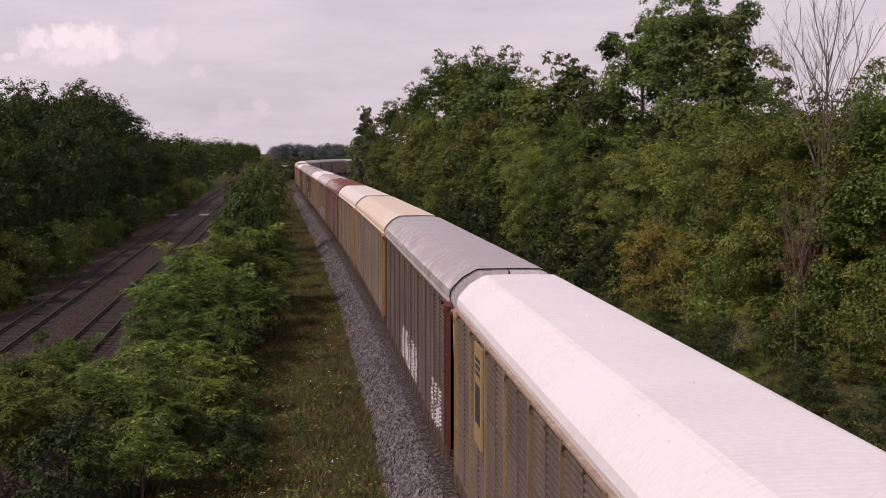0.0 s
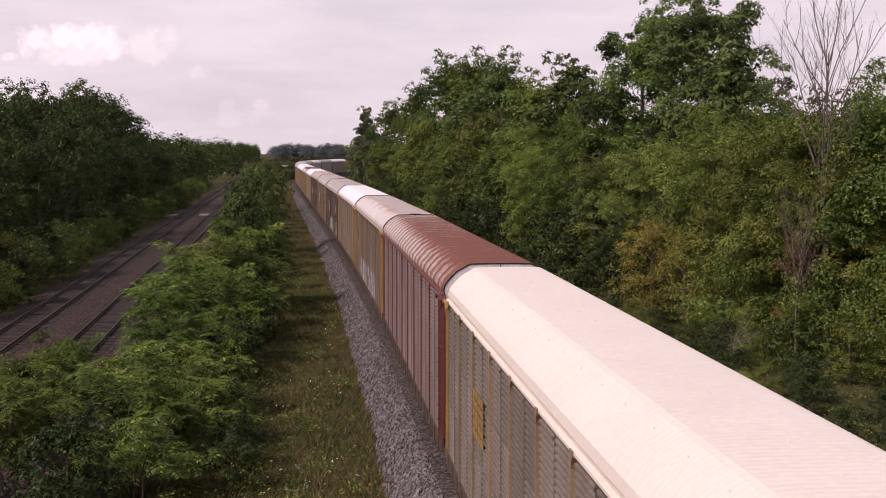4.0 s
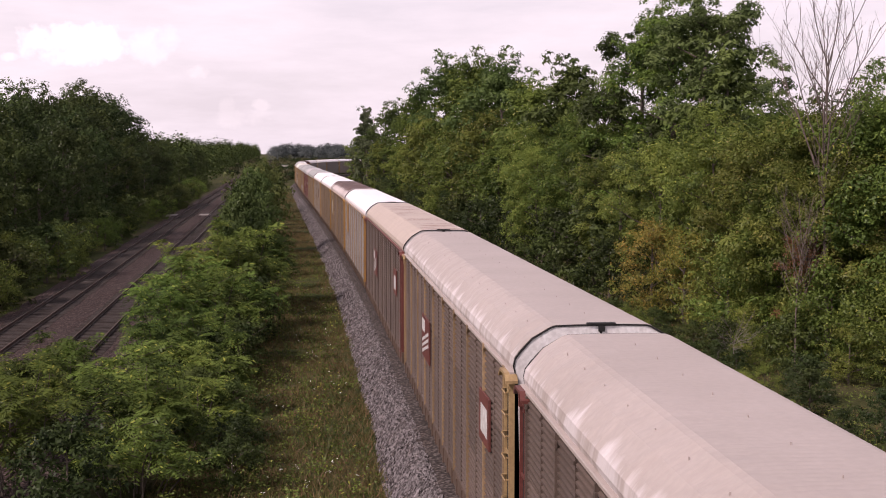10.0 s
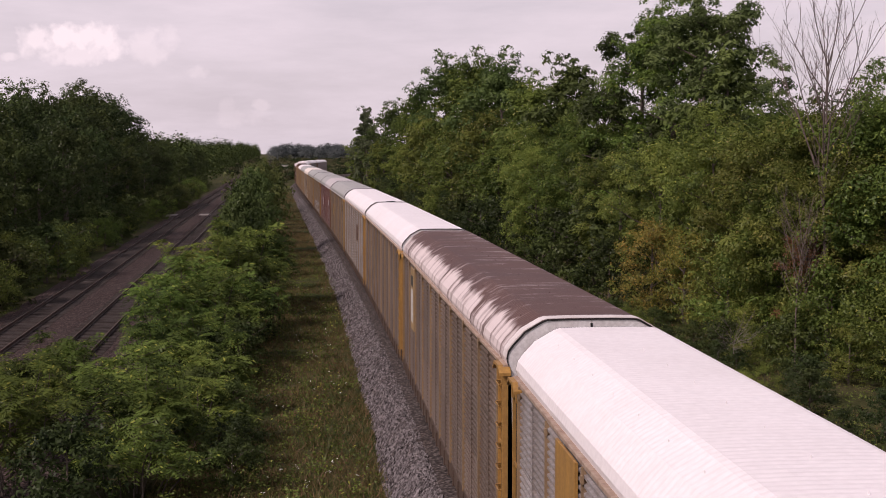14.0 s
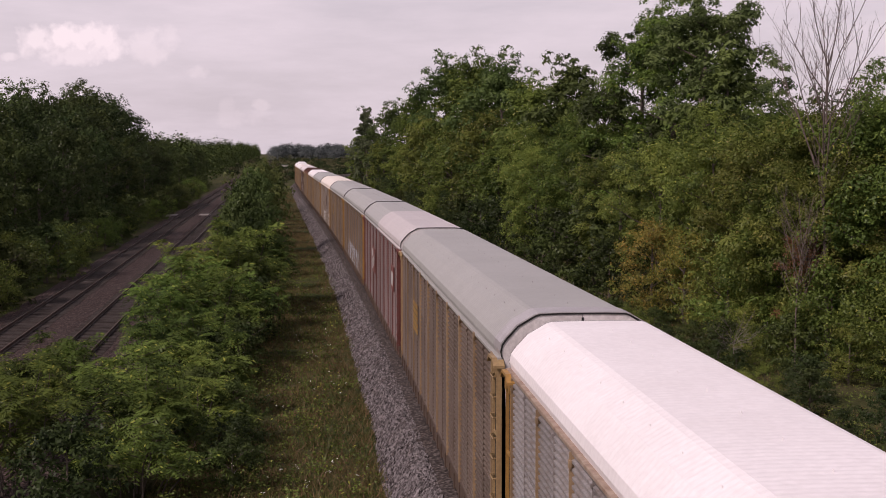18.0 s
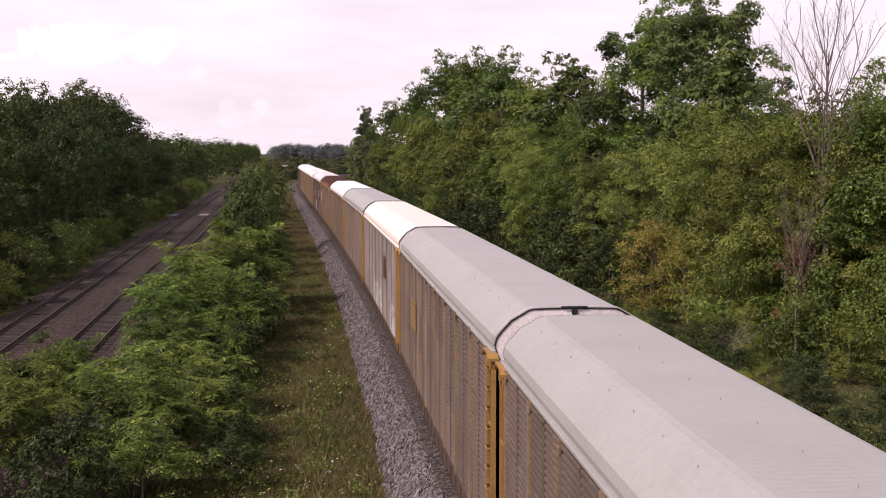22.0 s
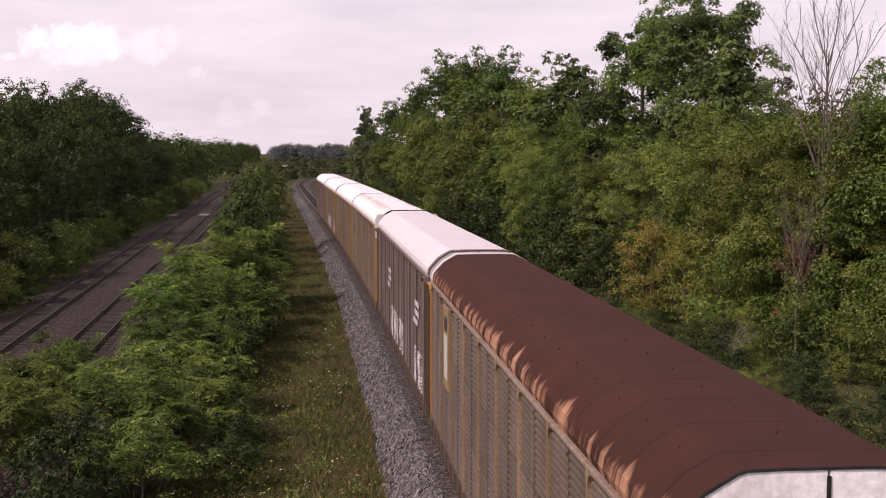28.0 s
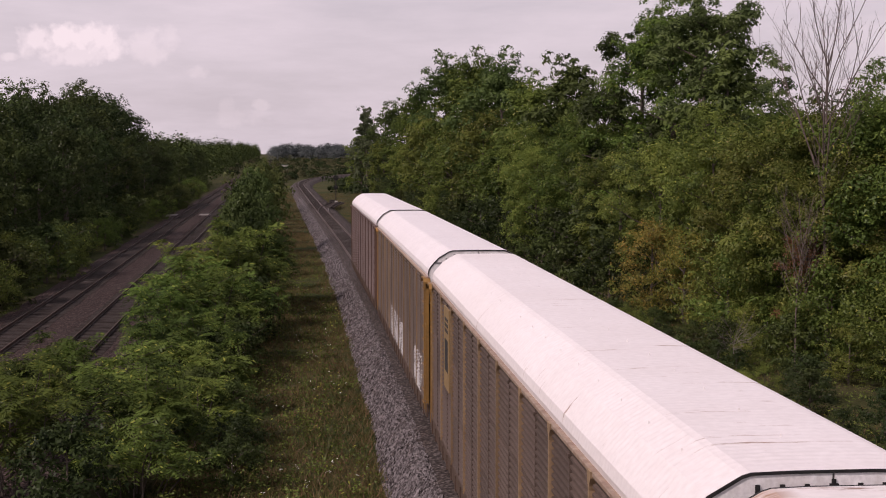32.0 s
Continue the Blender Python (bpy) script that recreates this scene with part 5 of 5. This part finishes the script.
#       roof      rib    dents  side     trim      badge    spray  doors   extra
CARS = [
    ("white",   0.010, 0.0,  "tan",   "tan",    "plate",  "",     "grey",  ""),
    ("silver",  0.008, 0.10, "brown", "maroon", "",       "white", "grey", ""),
    ("cream",   0.010, 0.0,  "grey",  "yellow", "",       "",     "white", ""),
    ("ivory",   0.010, 0.0,  "grey",  "yellow", "emblem", "",     "white", ""),
    ("striped", 0.030, 0.0,  "oxide", "maroon", "",       "",     "grey",  ""),
    ("stained", 0.006, 0.05, "tan",   "yellow", "plate",  "blue", "white", ""),
    ("scraped", 0.016, 0.0,  "grey",  "yellow", "emblem", "",     "panelled", "words"),
    ("taupe",   0.010, 0.04, "brown", "maroon", "wing",   "white", "white", "words"),
    ("taupe",   0.006, 0.05, "brown", "tan",    "wing",   "",     "white", ""),
    ("spotted", 0.028, 0.0,  "brown", "maroon", "wing",   "",     "grey",  ""),
    ("white",   0.016, 0.0,  "silver", "yellow", "plain", "",     "white", ""),
    ("flaked",  0.024, 0.0,  "tan",   "yellow", "bar",    "",     "white", ""),
    ("white",   0.008, 0.0,  "tan",   "yellow", "",       "",     "white", ""),
    ("white",   0.012, 0.0,  "silver", "yellow", "patch", "",     "grey",  ""),
    ("grey",    0.008, 0.0,  "tan",   "tan",    "emblem", "",     "grey",  ""),
    ("paired",  0.010, 0.0,  "oxide", "maroon", "wing",   "",     "grey",  ""),
    ("grey",    0.008, 0.0,  "tan",   "yellow", "",       "blue", "grey",  ""),
    ("grey",    0.008, 0.0,  "tan",   "yellow", "emblem", "",     "grey",  ""),
    ("ivory",   0.008, 0.0,  "silver", "yellow", "patch", "white", "white", ""),
    ("grey",    0.008, 0.0,  "grey",  "yellow", "emblem", "",     "grey",  "words"),
    ("white",   0.016, 0.0,  "tan",   "yellow", "",       "",     "white", ""),
    ("brown",   0.010, 0.0,  "tan",   "yellow", "bar",    "",     "white", ""),
    ("blush",   0.034, 0.0,  "umber", "brown",  "bars",   "white", "grey", ""),
    ("soiled",  0.016, 0.0,  "tan",   "yellow", "plate",  "",     "white", "open"),
    ("speckled", 0.012, 0.0, "brown", "yellow", "plate",  "",     "panelled", ""),
    ("white",   0.016, 0.0,  "tan",   "yellow", "",       "white", "panelled", ""),
    ("white",   0.016, 0.0,  "oxide", "brown",  "",       "",     "grey",  ""),
]
STRAP_RUST = mottled("rusty strap", (0.16, 0.075, 0.045), (0.34, 0.22, 0.17), 1.6, 0.75)
STRAP_WHITE = mottled("worn white strap", (0.74, 0.69, 0.67), (0.60, 0.53, 0.50), 1.6, 0.55)
STRAP_GREY = mottled("shiny grey strap", (0.50, 0.47, 0.47), (0.40, 0.37, 0.37), 1.6, 0.4, 0.4)
STRAPS = ((21, 1, 0.34, STRAP_WHITE), (22, -1, 0.22, STRAP_RUST), (11, -1, 0.36, STRAP_WHITE), (14, -1, 0.80, STRAP_GREY), (5, -1, 0.30, STRAP_WHITE), (17, -1, 0.25, STRAP_GREY))
LATCHED = {5, 8, 9, 10, 13, 17}
HEAVY_POSTS = {0, 3, 5, 6, 8, 11, 12, 14, 17, 19, 20, 21, 23, 24}
ROOF_WORDS = {"white": "white", "speckled": "faintly rust-streaked white", "scraped": "scraped white", "silver": "dented grey", "cream": "cream", "ivory": "ivory", "striped": "rust-banded", "stained": "rust-stained pale", "taupe": "taupe", "spotted": "rust-spotted taupe", "flaked": "flaking brown and white",
              "grey": "grey", "blush": "pinkish grey", "paired": "two-tone grey", "brown": "rust-brown", "soiled": "rust-streaked white"}
SIDE_WORDS = {"grey": "grey", "tan": "tan-grey", "silver": "galvanised", "brown": "dark brown", "umber": "blackish brown", "oxide": "faded oxide-red"}


def badge(car, kind, trim):
    """Painted plates and marks near the far end of the side."""
    x, y = -1.590, 8.3
    if kind in ("plate", "bar"):
        gold = part("plate", Shape().box(x - 0.012, x + 0.03, y - 0.68, y + 0.68, 2.75, 4.80, 0.006), TRIMS["tan"], car, "yellow painted plate")
        if kind == "plate":
            for i in range(3):
                part("mark", Shape().box(x - 0.018, x - 0.010, y - 0.40, y + 0.40, 4.46 - i * 0.14, 4.54 - i * 0.14), BAR_DARK, gold)
            part("mark", Shape().box(x - 0.018, x - 0.010, y - 0.40, y + 0.40, 3.2, 4.0, 0.002), BAR_DARK, gold)
        else:
            part("mark", Shape().box(x - 0.018, x - 0.010, y - 0.38, y + 0.38, 3.0, 4.1), BAR_WHITE, gold)
            part("mark", Shape().box(x - 0.018, x - 0.010, y - 0.38, y + 0.38, 4.2, 4.55), BAR_DARK, gold)
    elif kind == "emblem":
        for i in range(4):
            for j in range(5):
                part("mark", Shape().box(x - 0.008, x + 0.01, y - 3.0 + i * 0.46, y - 2.68 + i * 0.46, 2.85 + j * 0.2, 2.99 + j * 0.2), BAR_GOLD, car)
    elif kind == "wing":
        y = 3.7
        red = part("plate", Shape().box(x - 0.012, x + 0.03, y - 1.25, y + 1.25, 2.55, 3.80, 0.006), TRIMS["maroon"], car, "maroon painted plate")
        for i in range(3):
            sh = Shape()
            sh.loft([[(x - 0.016 - dx, y - 1.1, 3.05 + i * 0.17), (x - 0.016 - dx, y + 1.1, 2.62 + i * 0.17), (x - 0.016 - dx, y + 1.1, 2.72 + i * 0.17), (x - 0.016 - dx, y - 1.1, 3.15 + i * 0.17)] for dx in (0.0, 0.004)])
            part("mark", sh, BAR_WHITE, red)
        part("mark", Shape().box(x - 0.02, x - 0.012, y + 0.2, y + 1.15, 3.32, 3.68), BAR_WHITE, red)
        part("plate", Shape().box(x - 0.012, x + 0.03, y - 14.8, y - 13.3, 3.0, 4.0, 0.006), TRIMS["maroon"], car, "maroon painted plate")
        part("mark", Shape().box(x - 0.02, x - 0.014, y - 14.6, y - 13.6, 3.2, 3.75), BAR_WHITE, car)
    elif kind == "bars":
        for a, z in ((5.6, 3.6), (5.6, 3.3), (5.0, 3.0), (19.4, 3.7), (19.4, 3.4), (18.9, 3.1)):
            part("mark", Shape().box(x - 0.008, x + 0.01, y - a, y - a + 1.5, z, z + 0.17), BAR_WHITE, car)
    elif kind == "patch":
        part("plate", Shape().box(x - 0.012, x + 0.03, y - 14.5, y - 13.4, 3.0, 4.0, 0.006), TRIMS["brown"], car, "brown painted patch")
    elif kind == "plain":
        part("plate", Shape().box(x - 0.012, x + 0.03, y - 0.75, y + 0.75, 2.8, 4.85, 0.006), TRIMS["yellow"], car, "tan painted plate")


def build_car(i, spec):
    roof, rib, dents, side, trim, mark, spray, doors, extra = spec
    car = tagged(empty("autorack_wagon"), f"autorack wagon with {ROOF_WORDS[roof]} roof and {SIDE_WORDS[side]} ribbed sides", "railway wagon", "autorack wagons of the train")
    RM, SM, TM = ROOFS[roof], SIDES[side], TRIMS[trim]
    EM = RM if roof in ("grey", "taupe", "silver", "cream", "ivory", "paired") else (TM if trim in ("maroon", "brown") else EAVE_WORN)
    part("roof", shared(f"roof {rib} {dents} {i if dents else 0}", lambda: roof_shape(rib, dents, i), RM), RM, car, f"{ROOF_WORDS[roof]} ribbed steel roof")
    tagged(part("bolt_heads", shared("bolt_heads", bolt_shape, RM), RM, car), kind="stuff")
    for j, sy, wide, mat in STRAPS:
        if j == i:
            part("roof_strap", shared(f"roof_strap {wide}", lambda: strap_shape(wide), mat), mat, car, "sheet of another colour at the roof's end").matrix_basis = pose(0, sy * 13.69, 0, 0, 0, 0 if sy > 0 else 180)
    part("deck", shared("deck", deck_shape, STEEL_DARK), STEEL_DARK, car)
    rng = random.Random(100 + i)
    panel = shared("panel", panel_shape, SM)
    for b in range(BAYS):
        for t in range(TIERS):
            part("panel", panel, SM, car, at=(-1.515 + rng.uniform(-0.002, 0.002), -12.95 + (b + 0.5) * BAY, 1.12 + t * TIER_H))
    PM = POST_TAN if trim in ("yellow", "tan") else (SM if side == "brown" else TM)
    post = shared("post", post_shape, PM) if i in HEAVY_POSTS else shared("slim_post", slim_post_shape, PM)
    strip = shared("strip", strip_shape, SM)
    for b in range(BAYS + 1):
        part("post" if b % 2 == 0 else "seam_strip", post if b % 2 == 0 else strip, PM if b % 2 == 0 else SM, car, at=(-1.548, -12.95 + b * BAY, 1.08))
    part("side_wall", shared("side_wall", right_wall_shape, SM), SM, car)
    for x in (-1.535, 1.535):
        sill = part("side_sill", shared("side_sill", sill_shape, SILL), SILL, car)
        rail = part("eave_rail", shared("eave_rail", eave_shape, EM), EM, car)
        for ob in (sill, rail):
            ob.matrix_basis = pose(x, 0, 0, 0, 0, 0 if x < 0 else 180)
    for sx in (-1, 1):
        for sy in (-1, 1):
            m = pose(sx * 1.53, sy * 13.36, 0.86, 0, 0, 0 if sx < 0 else 180)
            c = part("corner_frame", shared("corner_frame", corner_shape, TM), TM, car)
            c.matrix_basis = m
            # real plates on these cars; elsewhere black paints the shade of the open recess
            plate_mat = TM if i in (0, 3, 5, 6, 11, 21) else SEAL
            part("corner_plate", shared("corner_plate", lambda: Shape().box(0.005, 0.03, -0.256, 0.256, 0.0, 3.98, 0.004), plate_mat), plate_mat, c)
            if sx * sy > 0:
                l = part("ladder", shared("ladder", lambda: ladder_shape(1), TM), TM, c)
                l.matrix_basis = pose(0, 0, 0)
    DM = DOOR_GREY if doors == "grey" else DOOR_WHITE
    for sy in (-1, 1):
        for sx in (-1, 1):
            d = part("end_door", shared(f"end_door {sx}", lambda: end_door_shape(sx), DM), DM, car)
            d.location = (0, sy * 13.655, 0)
            if extra == "open" and sy < 0:
                d.location = (0, -13.80, 0)
                d["label"] = "white door leaf, folded aside"
                d.data = shared(f"door_leaf {sx}", lambda: door_leaf_shape(sx), STRAP_WHITE)
                if sx < 0:
                    lettering("EXCESS HEIGHT CAR", 0.085, BAR_DARK, d, pose(-1.50, -0.046, 4.45, 90, 0, 0))
                    part("handle", Shape().box(-1.35, -0.98, -0.09, -0.042, 4.86, 4.90), SEAL, d)
            if extra == "words" and sx < 0 and sy < 0:
                lettering("EXCESS HEIGHT CAR", 0.20, BAR_DARK, d, pose(-1.22, -0.046, 4.50, 90, 0, 0))
                part("mark", Shape().box(-1.25, -1.10, -0.05, -0.042, 4.28, 4.36), BAR_DARK, d)
            if doors == "panelled" and sy < 0:
                for k in range(6):
                    x = sx * (0.02 + 0.235 * k)
                    top = 5.62 - (0.0 if k < 4 else (0.12 if k == 4 else 0.36))
                    part("seam_strip", Shape().box(x - 0.022, x + 0.022, -0.062, -0.042, 1.2, top), SEAL, d)
                for z in (5.35, 4.75):
                    part("seam_strip", Shape().box(min(sx * 0.1, sx * 1.28), max(sx * 0.1, sx * 1.28), -0.058, -0.044, z, z + 0.03), SEAL, d)
        if i in LATCHED and sy < 0:
            part("latch", shared("latch", latch_shape, SEAL), SEAL, car, "black latch bar over the end doors", at=(0, -13.64, 0))
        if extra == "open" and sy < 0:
            # an added black sheet stands in for the unlit inside of the car
            part("inner_wall", shared("inner_wall", lambda: Shape().box(-1.3, 1.3, -12.6, -12.5, 1.12, 5.3).box(-0.9, 0.9, -12.6, -12.5, 5.3, 5.6), SEAL), SEAL, car, "black sheet for the shade of the open hold")
        seal = part("door_seal", shared("door_seal", lambda: Shape().box(-0.02, 0.02, -0.055, 0.055, 1.1, 5.66), SEAL), SEAL, car)
        seal.location = (0, sy * 13.655, 0)
        # black on every car: seal and overhang shadow in one strip
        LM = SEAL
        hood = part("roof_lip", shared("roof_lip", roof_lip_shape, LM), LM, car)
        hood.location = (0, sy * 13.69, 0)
        part("coupler", shared(f"coupler {sy}", lambda: coupler_shape(sy), STEEL_DARK), STEEL_DARK, car)
        truck = part("bogie", shared("bogie", truck_frame_shape, STEEL_DARK), STEEL_DARK, car, at=(0, sy * 10.05, 0))
        for wx in (-0.753, 0.753):
            for wy in (-0.89, 0.89):
                w = part("wheel", shared("wheel", wheel_shape, RAIL), RAIL, truck)
                w.matrix_basis = pose(wx, wy, 0.42, 0, 0, 0 if wx > 0 else 180)
    if mark:
        badge(car, mark, trim)
    if spray:
        SP = SPRAY_WHITE if spray == "white" else SPRAY_BLUE
        g = part("spray_paint", shared(f"spray_paint {spray}", lambda: spray_shape(5 if spray == "white" else 10, 1.2), SP), SP, car, "sprayed paint along the lower side")
        g.location = (-1.524, -0.6, 1.12)
        if spray == "white":
            g = part("spray_paint", shared("spray_paint small", lambda: spray_shape(2, 1.2), SP), SP, car, "sprayed paint on the side")
            g.location = (-1.524, -10.4, 1.12)
    return car


def strap_shape(wide):
    """A curved end sheet over the roof, ending at y = 0."""
    a, b = roof_outline(0.014), roof_outline(-0.004)
    return Shape().loft([[(x, y, z) for x, z in a] + [(x, y, z) for x, z in reversed(b)] for y in (-wide, 0.0)])


def latch_shape():
    """A flat bar with a short stem at the top of the end doors."""
    return Shape().box(-0.25, 0.25, -0.10, 0.0, 5.735, 5.775, 0.01).box(-0.05, 0.06, -0.09, 0.0, 5.62, 5.735, 0.008).box(-0.09, 0.10, -0.06, 0.0, 5.42, 5.52, 0.008)


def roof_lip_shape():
    """The stiffener under the roof's end; its black also paints the overhang's shade."""
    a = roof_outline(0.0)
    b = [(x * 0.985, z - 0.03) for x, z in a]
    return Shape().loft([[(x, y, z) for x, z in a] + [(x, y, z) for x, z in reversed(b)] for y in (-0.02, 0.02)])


TRAIN = [build_car(i, spec) for i, spec in enumerate(CARS)]


# where a coupling stands further in or out than the usual spacing
SLACK = {0: -1.3, 1: -0.75, 2: -0.3, 24: -0.6, 25: -0.35, 26: -0.2}


def car_pose(i, t):
    s = 20.95 + PITCH * i - SPEED * t - 0.09 * max(0.0, t - 25.0) + SLACK.get(i, 0.0)
    (x0, y0, _), (x1, y1, _) = on_track(s - 10.05), on_track(s + 10.05)
    return pose((x0 + x1) / 2, (y0 + y1) / 2, 0.0, 0, 0, -math.degrees(math.atan2(x1 - x0, y1 - y0)))


# ---- beside the tracks ----
def build_signal(x, y):
    sig = tagged(empty("railway_signal", x, y, GROUND_Z), "black railway signal with round targets on a thin mast", "railway signal")
    part("mast", Shape().tube([(0, 0, -0.2), (0, 0, 5.0)], [0.09, 0.07], 8), STEEL_DARK, sig)
    for z, r in ((4.6, 0.5), (2.9, 0.42)):
        head = part("target", Shape().loft([[(r * math.cos(a), yy, z + r * math.sin(a)) for a in np.linspace(0, 2 * math.pi, 20, endpoint=False)] for yy in (-0.14, -0.10)]), SEAL, sig)
        part("lamp_hood", Shape().tube([(0, -0.1, z), (0, -0.42, z)], [0.14, 0.13], 10), SEAL, head)
        part("case", Shape().box(-0.14, 0.14, -0.1, 0.2, z - 0.2, z + 0.2, 0.02), SEAL, head)
    part("base", Shape().box(-0.3, 0.3, -0.3, 0.3, -0.1, 0.35, 0.03), CONCRETE, sig)
    lad = Shape()
    for dx in (-0.18, 0.18):
        lad.box(dx - 0.015, dx + 0.015, 0.28, 0.31, 0.2, 4.7)
    for k in range(14):
        lad.box(-0.18, 0.18, 0.28, 0.30, 0.4 + 0.31 * k, 0.42 + 0.31 * k)
    part("ladder", lad, STEEL_DARK, sig)


build_signal(*on_track(262.0, 4.6)[:2])

x, y, a = on_track(246.0, 3.2)
switch = tagged(empty("switch_machine", x, y, -0.45), "dark switch machine on long ties beside the rails", "switch machine")
switch.rotation_euler[2] = -a
part("case", Shape().box(-0.45, 0.45, -0.3, 0.3, 0.12, 0.62, 0.04), STEEL_DARK, switch)
for k in (-0.5, 0.5):
    part("tie", Shape().box(-1.9, 0.9, k - 0.12, k + 0.12, -0.1, 0.12, 0.01), TIE, switch)
part("rod", Shape().tube([(-0.4, 0, 0.3), (-2.6, 0, 0.25)], 0.03, 6), STEEL_DARK, switch)

hut = tagged(empty("equipment_hut", -80.0, 705.0, GROUND_Z), "small white equipment hut in the far scrub", "hut")
part("wall", Shape().box(-1.6, 1.6, -1.2, 1.2, -0.1, 2.5, 0.04), CONCRETE, hut)
part("roof", Shape().box(-1.8, 1.8, -1.4, 1.4, 2.5, 2.68, 0.04), CONCRETE, hut)

SLAB = mottled("stained concrete", (0.20, 0.175, 0.16), (0.28, 0.25, 0.23), 2.0, 0.9)
for off0, off1 in ((-2.9, -1.3), (1.9, 3.6)):
    x, y, a = on_main(207.0, (off0 + off1) / 2)
    slab = new("concrete_slab", Shape().box(-(off1 - off0) / 2, (off1 - off0) / 2, -2.2, 2.2, -0.3, 0.0, 0.03).mesh("concrete_slab", SLAB))
    slab.matrix_basis = pose(x, y, -0.72, 0, 0, -math.degrees(a))
    tagged(slab, "pale concrete slab beside the old track", "slab", "slabs at the old crossing")


def motions():
    for i, car in enumerate(TRAIN):
        walk(car, [(t, car_pose(i, t)) for t in [k * 0.5 for k in range(65)]])


motions()
